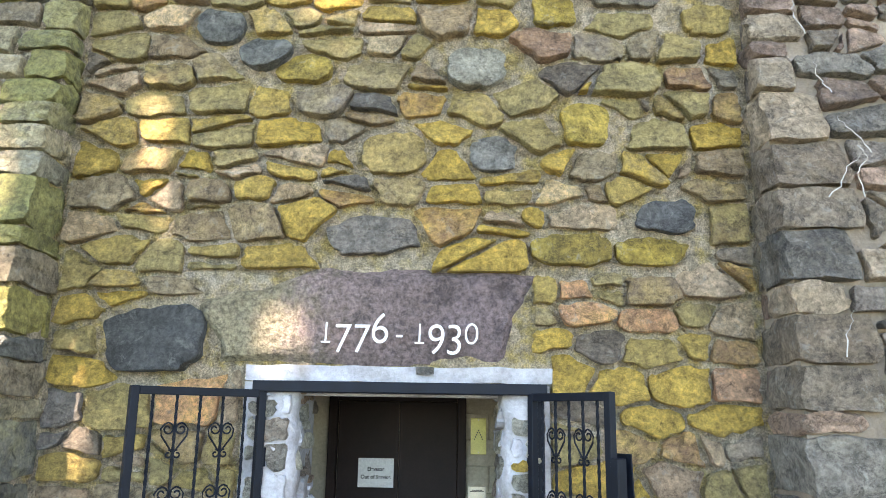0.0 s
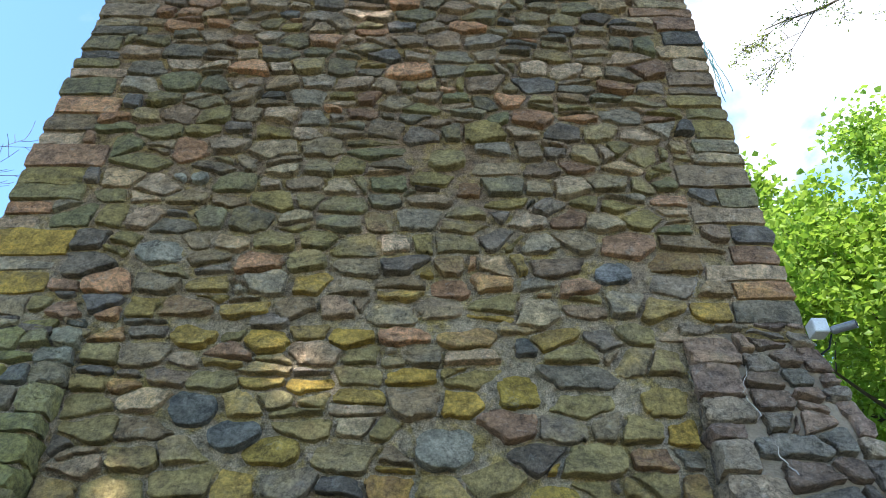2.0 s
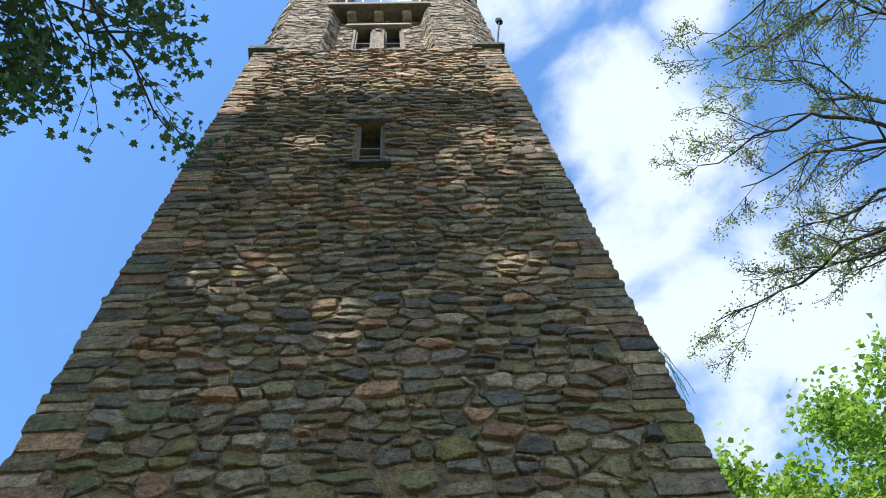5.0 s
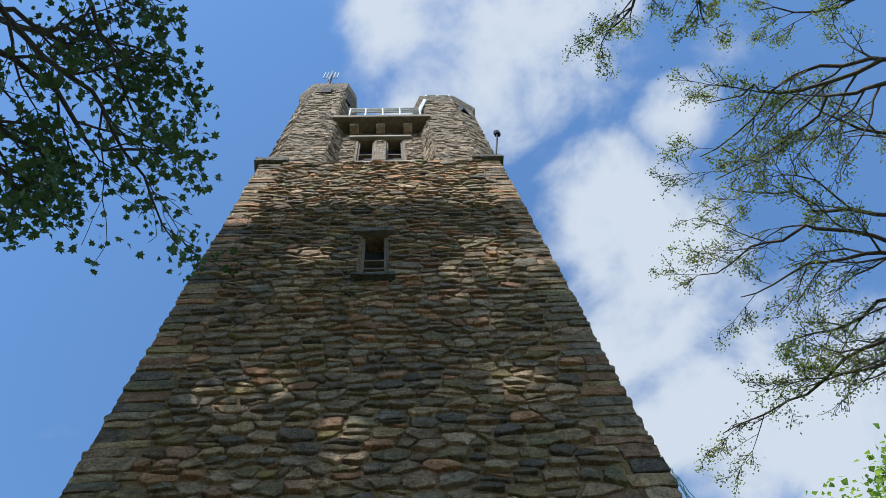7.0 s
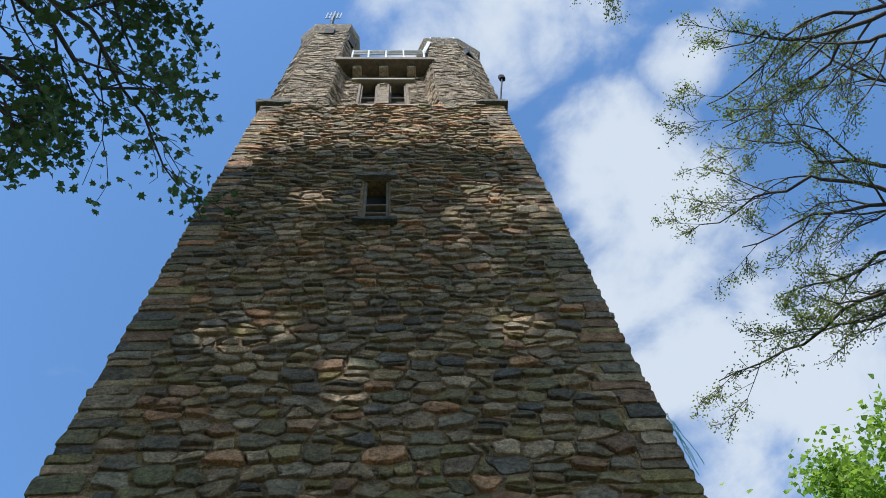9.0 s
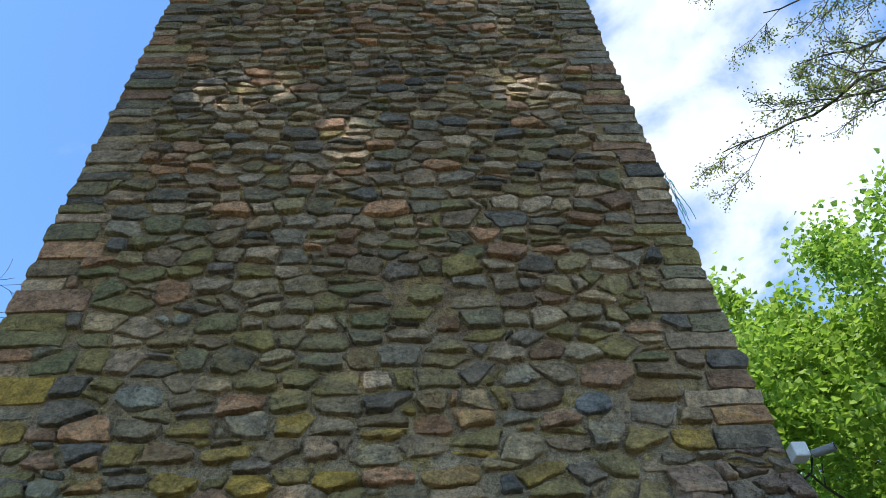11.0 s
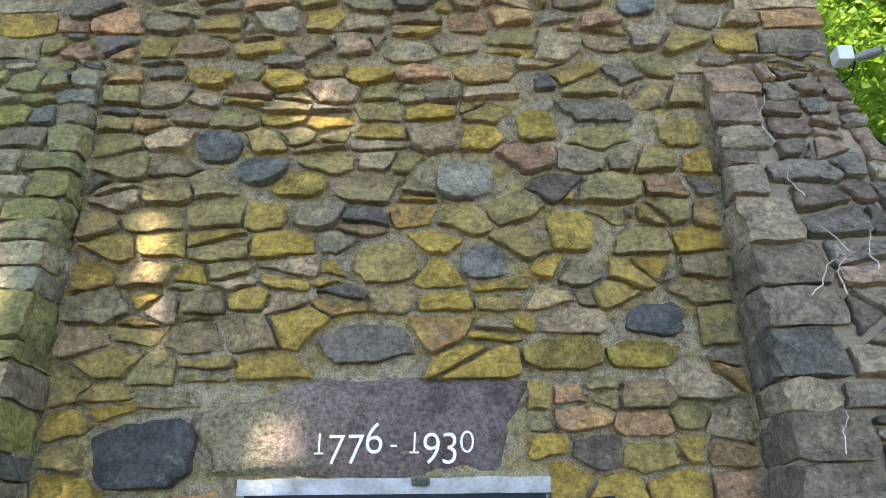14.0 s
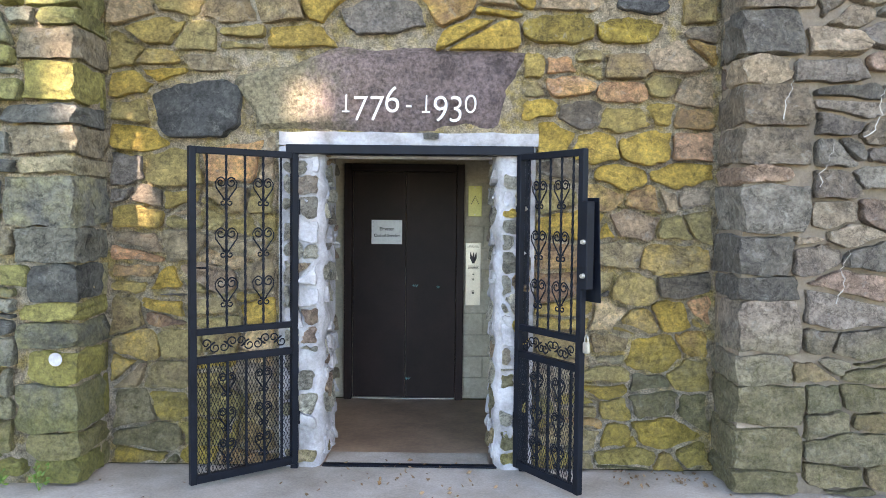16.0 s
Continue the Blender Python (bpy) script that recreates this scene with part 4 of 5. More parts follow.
def gate(name, hinge, end, extra):
    """One leaf of the gate: square-tube frame, twisted bars with hearts, a scroll band, expanded mesh below."""
    d = Vector((end[0] - hinge[0], end[1] - hinge[1], 0))
    W = d.length
    root = tagged(empty(name, Matrix.Translation((hinge[0], hinge[1], 0)) @ Matrix.Rotation(math.atan2(d.y, d.x), 4, "Z")), "black wrought-iron gate leaf with heart scrolls, standing open", "gate", "gate leaves")
    fr = 0.021
    part("stile", box(-fr, fr, -fr, fr, 0.035, 2.11, 0.003), M_IRON, root)
    part("stile", box(W - fr, W + fr, -fr, fr, 0.035, 2.11, 0.003), M_IRON, root)
    for z, hh in ((2.088, 0.021), (0.975, 0.02), (0.80, 0.022), (0.062, 0.026)):
        part("rail", box(fr, W - fr, -fr * 0.9, fr * 0.9, z - hh, z + hh, 0.003), M_IRON, root)
    n = 5
    for i in range(n):
        x = fr + (W - 2 * fr) * (i + 0.6) / (n + 0.2)
        bm = bmesh.new()
        rows = []
        for k in range(75):
            z, a = 0.995 + 1.072 * k / 74, k * 0.42
            rows.append([bm.verts.new((x + 0.0085 * math.cos(a + q * math.pi / 2), 0.0085 * math.sin(a + q * math.pi / 2), z)) for q in range(4)])
        for p, q in zip(rows, rows[1:]):
            for k in range(4):
                bm.faces.new((p[k], p[(k + 1) % 4], q[(k + 1) % 4], q[k]))
        part("bar", bm, M_IRON, root, "twisted square iron bar")
        part("lower_bar", box(x - 0.007, x + 0.007, 0.004, 0.018, 0.088, 0.778), M_IRON, root)
        if i in (1, 3):
            for z, s in ((1.83, 0.95), (1.51, 1.0), (1.20, 1.0)):
                scroll(root, x, z, s)
            for z in (0.62, 0.40, 0.20):
                scroll(root, x, z, 0.8)
    for i in range(5):                                        # the scroll band between the rails
        x = 0.06 + (W - 0.12) * (i + 0.5) / 5
        h = 1 if i % 2 else -1
        part("band_scroll", tube(spiral(x - 0.026, 0.885 + h * 0.016, 0.036, 1.3, math.radians(-90 * h), h) [::-1] + spiral(x + 0.03, 0.885 - h * 0.014, 0.034, 1.3, math.radians(90 * h), h), 0.0048, 5), M_IRON, root)
    # expanded metal: a fine diamond net, welded behind the lower bars
    bm = bmesh.new()
    x0, x1, z0, z1 = fr, W - fr, 0.085, 0.78
    for hand in (-1, 1):
        c = -1.6
        while c < 2.4:
            za, zb = z0, z1
            fx = lambda z: (c + hand * (z - z0) * 0.42)
            pts = [(fx(za), za), (fx(zb), zb)]
            (xa, za), (xb, zb) = pts
            t0, t1 = 0.0, 1.0
            for lim, sgn in ((x0, 1), (x1, -1)):
                fa, fb = sgn * (xa - lim), sgn * (xb - lim)
                if fa < 0 and fb < 0:
                    t0 = 2
                elif fa < 0:
                    t0 = max(t0, fa / (fa - fb))
                elif fb < 0:
                    t1 = min(t1, fa / (fa - fb))
            if t0 < t1 - 0.02:
                p = lambda t: (xa + (xb - xa) * t, -0.012, za + (zb - za) * t)
                tube([p(t0), p(t1)], 0.0019, 4, bm)
            c += 0.0225
    part("mesh_panel", bm, M_IRON, root, "expanded steel mesh over the lower half")
    for z in (0.35, 1.75):
        bm = bmesh.new()
        bmesh.ops.create_cone(bm, cap_ends=True, segments=10, radius1=0.014, radius2=0.014, depth=0.10, matrix=Matrix.Translation((-0.03, 0.0, z)))
        part("hinge", bm, M_IRON, root)
    if extra:                                                # lock box with a guard plate, and a padlock
        part("lock_box", box(W + fr, W + fr + 0.05, -0.03, 0.03, 1.28, 1.80, 0.004), M_IRON, root)
        bm = box(W - 0.03, W + 0.075, 0.055, 0.062, 1.20, 1.82, 0.001)
        for v in bm.verts:
            if v.co.z < 1.4 and v.co.x > W:
                v.co.x += 0.03
        part("guard_plate", bm, M_IRON, root)
        for z in (1.56, 1.36):
            bm = bmesh.new()
            bmesh.ops.create_cone(bm, cap_ends=True, segments=12, radius1=0.016, radius2=0.013, depth=0.02, matrix=pose(W + fr + 0.025, -0.038, z, 90, 0, 0))
            part("lock_knob", bm, M_STEEL, root)
        lockb = part("padlock", box(W + 0.03, W + 0.075, -0.012, 0.012, 0.90, 0.965, 0.005), M_STEEL, root, "small steel padlock")
        part("shackle", tube([(W + 0.038, 0, 0.96), (W + 0.040, 0, 0.995), (W + 0.0525, 0, 1.012), (W + 0.065, 0, 0.995), (W + 0.067, 0, 0.96)], 0.004, 6), M_STEEL, lockb)
    else:                                                    # drop bolt on the free stile
        part("bolt_rod", tube([(W - 0.005, -0.032, 1.93), (W - 0.005, -0.032, 1.42), (W - 0.03, -0.034, 1.37), (W - 0.10, -0.034, 1.365)], 0.007, 6), M_IRON, root)
        for z in (1.55, 1.68, 1.90):
            part("bolt_guide", box(W - 0.025, W + 0.015, -0.045, -0.02, z - 0.012, z + 0.012, 0.003), M_IRON, root)
    return root


gate("gate", (-0.89, -0.075), (-1.425, -0.492), False)
gate("gate", (0.60, -0.085), (0.922, -0.565), True)

# ---- upper stage of the tower ----
def face_matrix(p, q, z):
    """Local x runs from p to q, local -y looks out of the wall."""
    d = Vector((q[0] - p[0], q[1] - p[1], 0))
    return Matrix.Translation((p[0], p[1], z)) @ Matrix.Rotation(math.atan2(d.y, d.x), 4, "Z"), d.length


def turret(outline, z0, z1, seed, label, cap, facing):
    """A many-sided corner turret: core, its stones, a cap ring."""
    rng = random.Random(seed)
    bm = bmesh.new()
    lo = [bm.verts.new((x, y, z0)) for x, y in outline]
    hi = [bm.verts.new((x, y, z1)) for x, y in outline]
    for k in range(len(lo)):
        j = (k + 1) % len(lo)
        bm.faces.new((lo[k], lo[j], hi[j], hi[k]))
    bm.faces.new(hi)
    bm.faces.new(lo[::-1])
    bmesh.ops.recalc_face_normals(bm, faces=bm.faces)
    ob = tagged(part("turret", bm, M_MORTAR_UP, None), label, "turret", kind="structure")
    for k in facing:
        m, w = face_matrix(outline[k], outline[(k + 1) % len(outline)], z0)
        lay_joined("stones", coursed(rng, 0.0, w, 0.0, z1 - z0, (0.13, 0.22), (0.26, 0.56), gap=0.014), rng, M_TOP_J, ob, m, (0.015, 0.045))
    cx, cy = sum(p[0] for p in outline) / len(outline), sum(p[1] for p in outline) / len(outline)
    bm = bmesh.new()
    rings = []
    for s, z in ((1.0, z1 - 0.5), (1.15, z1 - 0.02), (1.15, z1 + cap), (0.8, z1 + cap + 0.15)):
        rings.append([bm.verts.new((cx + (x - cx) * s, cy + (y - cy) * s, z)) for x, y in outline])
    for p, q in zip(rings, rings[1:]):
        for k in range(len(p)):
            j = (k + 1) % len(p)
            bm.faces.new((p[k], p[j], q[j], q[k]))
    bm.faces.new(rings[0][::-1])
    bm.faces.new(rings[-1])
    bmesh.ops.recalc_face_normals(bm, faces=bm.faces)
    part("cap", bm, M_TOP_J, ob, "stone coping ring")
    return ob


LT = [(-3.2, 1.9), (-3.24, 0.40), (-2.78, 0.03), (-1.62, 0.03), (-1.36, 0.46), (-1.36, 1.9)]
RT = [(1.02, 1.9), (1.02, 0.46), (1.24, 0.03), (2.28, 0.03), (2.96, 0.42), (2.96, 1.9)]
left_turret = turret(LT, TOP, 31.5, 31, "taller stone corner turret with slit openings", 0.7, (1, 2, 3, 4))
right_turret = turret(RT, TOP, 29.1, 32, "lower stone corner turret", 0.12, (1, 2, 3))
# near-black blocks stand in for the darkness inside the slits
for x0, x1, y0, z0 in ((-2.42, -2.08, -0.07, 30.3),):
    part("slit", box(x0, x1, y0, 0.3, z0, z0 + 0.95), M_NEAR_BLACK, left_turret, "near-black block standing for an unlit slit")
for x, y, a in ((-1.49, 0.25, 58), (-2.92, 0.22, -43)):
    bm = box(-0.16, 0.16, -0.09, 0.2, 29.7, 30.75)
    bmesh.ops.transform(bm, matrix=Matrix.Translation((x, y, 0)) @ Matrix.Rotation(radians(a), 4, "Z"), verts=bm.verts)
    part("slit", bm, M_NEAR_BLACK, left_turret, "near-black block standing for an unlit slit")
bm = box(-0.22, 0.22, -0.1, 0.25, 27.2, 28.0)
bmesh.ops.transform(bm, matrix=Matrix.Translation((2.60, 0.22, 0)) @ Matrix.Rotation(radians(48), 4, "Z"), verts=bm.verts)
part("hood", bm, M_IRON, right_turret, "dark hooded opening")
for x0, x1 in ((-3.24, -2.42), (2.10, 2.88)):
    tagged(part("coping_stone", block_mesh(random.Random(int(x0 * 10)), x0, x1, -0.13, 0.9, TOP - 0.10, TOP + 0.14, 0.02), M_DARK, None), "dark weathered coping slab on the tower corner", "coping", kind="structure")
UW = [(-0.88, -0.40, 21.75, 24.7), (-0.05, 0.43, 21.75, 24.7)]
stage = holed_wall("wall_stage", -1.40, 1.10, TOP, 26.6, 0.45, 0.95, UW, M_MORTAR_UP)
tagged(stage, "recessed stone wall between the turrets", "wall")
rng = random.Random(41)
lay_joined("stones", coursed(rng, -1.40, 1.10, TOP, 26.6, (0.10, 0.20), (0.18, 0.5), [(a - 0.06, b + 0.06, c - 0.25, d + 0.25) for a, b, c, d in UW], gap=0.018), rng, M_TOP_J, stage, Matrix.Translation((0, 0.45, 0)), (0.015, 0.045))
part("lintel", box(-1.16, 0.72, 0.33, 0.6, 24.71, 24.9, 0.02), M_CONCRETE, stage, "pale stone lintel over paired windows")
part("sill", box(-1.16, 0.70, 0.30, 0.7, 21.58, 21.74, 0.02), M_CONCRETE, stage, "pale stone window sill")
part("pier", block_mesh(rng, -0.39, -0.06, 0.38, 0.9, 21.76, 24.69), M_TOP_J, stage)
part("balcony_slab", box(-1.70, 1.34, -0.10, 0.6, 25.55, 25.85, 0.02), M_WOOD, stage, "dark overhanging slab")
for x in (-1.03, -0.22, 0.62):
    part("corbel", box(x - 0.14, x + 0.14, 0.10, 0.6, 25.33, 25.545, 0.03), M_TOP_J, stage, "stone corbel under the slab")
for x in (-1.0, -0.4, 0.2, 0.8):
    part("merlon", block_mesh(rng, x - 0.18, x + 0.18, 0.05, 0.45, 25.86, 26.5), M_TOP_J, stage)
tagged(part("floor_stage", box(-2.9, 2.4, 0.96, 5.8, 26.2, 26.5), M_CONCRETE, None), "concrete lookout deck", "deck", kind="structure")


def louvred(name, x0, x1, z0, z1, y, n, full, label):
    """A window opening with a wooden frame, slats in its lower part and a near-black sheet for the unlit inside."""
    root = tagged(empty(name, Matrix.Translation(((x0 + x1) / 2, y, z0))), label, "window", kind="structure")
    w, h = (x1 - x0) / 2, z1 - z0
    # the darkness behind the slats is a near-black sheet
    part("dark_sheet", box(-w, w, 0.28, 0.30, 0, h), M_NEAR_BLACK, root, "near-black sheet standing for the unlit inside")
    for s in (-1, 1):
        a, b = sorted((s * w, s * (w - 0.055)))
        part("frame", box(a, b, 0.02, 0.14, 0.0, h, 0.004), M_WOOD, root)
    for k in range(n):
        z = h * full * (k + 0.4) / n
        bm = box(-w + 0.056, w - 0.056, 0.03, 0.13, z, z + 0.05, 0.004)
        part("slat", bm, M_WOOD, root)
    return root


louvred("window_1", WIN[0], WIN[1], WIN[2], WIN[3], 0.02, 3, 0.55, "small weathered tower window with wooden slats")
louvred("window_2", *UW[0], 0.48, 3, 0.6, "upper tower window with wooden slats")
louvred("window_3", *UW[1], 0.48, 3, 0.6, "upper tower window with wooden slats")
r = random.Random(17)
part("sill", block_mesh(r, WIN[0] - 0.12, WIN[1] + 0.13, -0.13, 0.2, WIN[2] - 0.16, WIN[2] - 0.01), M_DARK, wall_south, "dark stone window sill")
part("window_lintel", block_mesh(r, WIN[0] - 0.16, WIN[1] + 0.13, -0.11, 0.2, WIN[3] + 0.01, WIN[3] + 0.2), M_RIGHT, wall_south, "stone slab over the window")

# ---- small things on the tower ----
rail = tagged(empty("railing", Matrix.Translation((0, 0.0, 25.86))), "white metal safety railing on the tower top", "railing")
rpts = [(-1.2, -0.05), (1.04, -0.05), (1.40, 0.0), (2.22, 0.0), (2.55, 0.4), (2.55, 1.6)]
for z in (0.45, 0.75, 1.0):
    zz = [z + 0.2 if i < 2 else z + 2.9 for i in range(len(rpts))]
    part("rail_bar", tube([(x, y, q) for (x, y), q in zip(rpts, zz)], 0.028, 6), M_RAIL, rail)
for i, (x, y) in enumerate(rpts + [(-0.7, -0.05), (-0.15, -0.05), (0.4, -0.05), (1.8, 0.0)]):
    up = 2.9 if x > 1.1 else 0.0
    part("post", tube([(x, y, 0.0 + up), (x, y, (1.02 if up else 1.22) + up)], 0.028, 6), M_RAIL, rail)
ant = tagged(empty("antenna", Matrix.Translation((-2.35, 0.2, 32.3))), "grey panel antenna with white rods on a mast", "antenna")
part("mast", tube([(0, 0, 0), (-0.1, 0, 3.6)], 0.06, 8), M_IRON, ant)
part("panel", box(-0.16, -0.06, -0.06, 0.06, 2.4, 5.0, 0.02), M_CAMG, ant, "grey panel")
for z in (3.2, 4.1):
    part("arm", tube([(-0.40, 0, z), (0.2, 0, z)], 0.02, 6), M_CAMW, ant)
for x in (-0.39, -0.25, 0.05, 0.19):
    part("element", tube([(x, -0.05, 2.9), (x, -0.05, 4.4)], 0.022, 6), M_CAMW, ant)
lamp_arm = tagged(empty("floodlight", Matrix.Translation((2.72, 0.2, TOP + 0.2))), "small dark floodlight on a slanting arm", "floodlight")
part("arm", tube([(0, 0, 0), (0.52, 0.0, 3.5)], 0.028, 6), M_IRON, lamp_arm)
part("head", box(0.45, 0.62, -0.07, 0.07, 3.48, 3.85, 0.03), M_IRON, lamp_arm)

cctv = tagged(empty("security_camera", Matrix.Translation((XR + 0.02, -0.12, 4.86))), "white and grey security camera on the tower corner", "security camera")
part("junction_box", box(-0.03, 0.075, -0.05, 0.06, -0.01, 0.10, 0.006), M_CAMW, cctv, "white junction box")
part("bracket", tube([(0.06, -0.02, 0.02), (0.09, -0.04, 0.0), (0.11, -0.05, 0.0)], 0.014, 8), M_CAMG, cctv)
body = part("body", tube([(0.085, -0.04, 0.0), (0.09, -0.045, 0.0), (0.195, -0.14, -0.01), (0.20, -0.145, -0.01)], [0.022, 0.029, 0.029, 0.031], 16), M_CAMG, cctv, "grey bullet housing")
part("lens", tube([(0.199, -0.144, -0.01), (0.203, -0.148, -0.01)], 0.022, 16), M_NEAR_BLACK, body, "dark glass lens")
part("cable", tube([(0.10, 0.0, 0.0), (0.06, 0.02, -0.10), (0.0, 0.03, -0.14)], 0.007, 6), M_IRON, cctv)

cord = tagged(empty("cord", Matrix.Translation((XR + 0.03, -0.06, 8.3))), "frayed teal cord caught on the tower corner", "cord")
r = random.Random(77)
for k in range(5):
    x, y, z = r.uniform(-0.03, 0.01), r.uniform(-0.03, 0.03), r.uniform(-0.3, 0.0)
    pts = []
    for i in range(12):
        pts.append((x, y, z))
        x += r.uniform(-0.010, 0.011)
        y += r.uniform(-0.01, 0.008)
        z -= 0.062
    part("strand", tube(pts, 0.0035, 5), M_ROPE, cord)

vine = tagged(empty("dry_vine", Matrix.Translation((2.2, 0, 3.2))), "dead pale vine roots clinging to the buttress", "vine")


def root_run(x, z, dx, n, seed, radius=0.0038, stay=False):
    r = random.Random(seed)
    pts, rad = [], []
    for i in range(n):
        pts.append((x - 2.2, (0.0 if stay else -depth(z)) - 0.062 - r.uniform(0, 0.01), z - 3.2))
        rad.append(radius * (1 - 0.6 * i / n))
        x += dx + r.uniform(-0.022, 0.022)
        z += r.uniform(0.012, 0.032)
    part("root", tube(pts, rad, 5), M_ROOT, vine)


for k, (x, z, dx, n) in enumerate(((2.15, 3.15, 0.022, 12), (2.34, 3.15, 0.008, 16), (2.43, 3.42, -0.014, 12), (2.28, 3.8, -0.004, 12), (2.55, 3.3, 0.004, 14), (2.20, 4.2, 0.003, 16), (2.6, 2.2, 0.006, 18), (2.47, 1.2, 0.004, 15), (2.35, 1.9, 0.002, 13), (2.12, 2.3, 0.004, 10))):
    root_run(x, z, dx, n, 100 + k)
for k, (x, z, dx, n) in enumerate(((2.05, 5.2, 0.006, 14), (1.93, 4.3, -0.006, 16), (1.1, 8.9, 0.004, 12), (1.9, 11.2, 0.008, 14))):
    root_run(x, z, dx, n, 200 + k, 0.0038, True)


# ---- trees ----
def grow(r, p, d, length, radius, level, limbs, tips, wander=0.22, fork=(3, 5), lift=0.03, shrink=0.58, last=4):
    """One limb with its smaller limbs: adds paths with radii to limbs, and twig places to tips."""
    n = max(3, int(length / 0.35)) if level < 3 else 4
    pts, rad = [p.copy()], [radius]
    d = d.normalized()
    for i in range(n):
        d = (d + Vector((r.gauss(0, wander), r.gauss(0, wander), r.gauss(0, wander) + lift)) * (1.0 / math.sqrt(n))).normalized()
        p = p + d * (length / n)
        pts.append(p.copy())
        rad.append(radius * (1 - 0.88 * (i + 1) / n))
    limbs.append((pts, rad))
    if level >= last:
        for q in pts[1:]:
            tips.append((q, d))
        return
    for k in range(r.randint(*fork)):
        f = r.uniform(0.25, 1.0)
        i = min(n, max(1, round(f * n)))
        axis = Vector((r.gauss(0, 1), r.gauss(0, 1), r.gauss(0, 1))).normalized()
        side = (d + axis.cross(d).normalized() * r.uniform(0.5, 1.1)).normalized()
        grow(r, pts[i], side, length * shrink * r.uniform(0.7, 1.2), max(0.004, rad[i] * 0.62), level + 1, limbs, tips, wander, fork, lift, shrink, last)


def bough(r, p0, p1, radius, level, limbs, tips, last=4, forks=7):
    """A crooked bough from p0 to p1 with side boughs that leave it at sharp angles, down to twigs."""
    d = p1 - p0
    L = d.length
    n = max(3, min(12, int(L / 0.3)))
    kink = Vector((0, 0, 0))
    pts, rad = [], []
    for i in range(n + 1):
        f = i / n
        kink += Vector((r.gauss(0, 1), r.gauss(0, 1), r.gauss(0, 0.8))) * L * 0.030
        pts.append(p0 + d * f + kink * math.sin(math.pi * min(1.0, f * 1.1 + 0.02)))
        rad.append(radius * (1 - 0.80 * f))
    limbs.append((pts, rad))
    if level >= last - 1:
        tips += [(q, d) for q in pts[-2:]]
    if level >= last:
        return
    for k in range(forks):
        f = 0.18 + 0.80 * (k + r.uniform(0, 0.8)) / forks
        i = min(n, max(1, round(f * n)))
        way = (pts[min(i + 1, n)] - pts[i - 1]).normalized()
        side = Vector((r.gauss(0, 1), r.gauss(0, 1), r.gauss(0, 0.7)))
        side = (side - way * side.dot(way)).normalized()
        a = radians(r.uniform(22, 58))
        ln = L * r.uniform(0.30, 0.55) * (1.15 - 0.6 * f)
        bough(r, pts[i], pts[i] + (way * math.cos(a) + side * math.sin(a)) * ln, max(0.006, rad[i] * 0.6), level + 1, limbs, tips, last, max(3, forks - 1))


def limb_mesh(name, limbs, material, parent, label=""):
    V, F = [], []
    for pts, rad in limbs:
        sides = 8 if rad[0] > 0.06 else 5 if rad[0] > 0.015 else 3
        o = len(V)
        for i, p in enumerate(pts):
            d = (pts[min(i + 1, len(pts) - 1)] - pts[max(i - 1, 0)]).normalized()
            a = d.cross(Vector((0, 0, 1)) if abs(d.z) < 0.95 else Vector((1, 0, 0))).normalized()
            c = d.cross(a)
            for k in range(sides):
                t = 2 * math.pi * k / sides
                V.append(tuple(p + (a * math.cos(t) + c * math.sin(t)) * max(rad[i], 0.006)))
        for i in range(len(pts) - 1):
            for k in range(sides):
                j = (k + 1) % sides
                F.append((o + i * sides + k, o + i * sides + j, o + (i + 1) * sides + j, o + (i + 1) * sides + k))
    return link_mesh(name, V, F, material, parent, True, label)


LOBED = [(0, -0.5), (0.22, -0.30), (0.52, -0.22), (0.34, 0.02), (0.46, 0.30), (0.18, 0.22), (0.0, 0.62), (-0.18, 0.22), (-0.46, 0.30), (-0.34, 0.02), (-0.52, -0.22), (-0.22, -0.30)]
MAPLE = [(0, -0.5), (0.5, -0.15), (0.28, 0.22), (0.0, 0.6), (-0.28, 0.22), (-0.5, -0.15)]
PLAIN = [(0, -0.5), (0.30, -0.05), (0.0, 0.55), (-0.30, -0.05)]


def leaves(name, places, scale, shape, material, parent, seed, droop=0.3):
    """Many small single leaves, slightly folded, as one mesh."""
    g = np.random.default_rng(seed)
    n, k = len(places), len(shape)
    c = np.array(places, dtype=float)
    nrm = g.normal(0, 1, (n, 3)) + np.array([0, 0, 1.1])
    nrm /= np.linalg.norm(nrm, axis=1)[:, None]
    t = g.normal(0, 1, (n, 3))
    t -= (t * nrm).sum(1)[:, None] * nrm
    t /= np.linalg.norm(t, axis=1)[:, None]
    bt = np.cross(nrm, t)
    s = scale * g.uniform(0.6, 1.25, n)
    sh = np.array(shape)
    fold = np.abs(sh[:, 0]) * -droop
    V = c[:, None, :] + s[:, None, None] * (sh[None, :, 0, None] * t[:, None, :] + sh[None, :, 1, None] * bt[:, None, :] + fold[None, :, None] * nrm[:, None, :])
    faces = (np.arange(n)[:, None] * k + np.arange(k)[None, :]).tolist()
    return tagged(link_mesh(name, V.reshape(-1, 3).tolist(), faces, material, parent, False), kind="stuff")


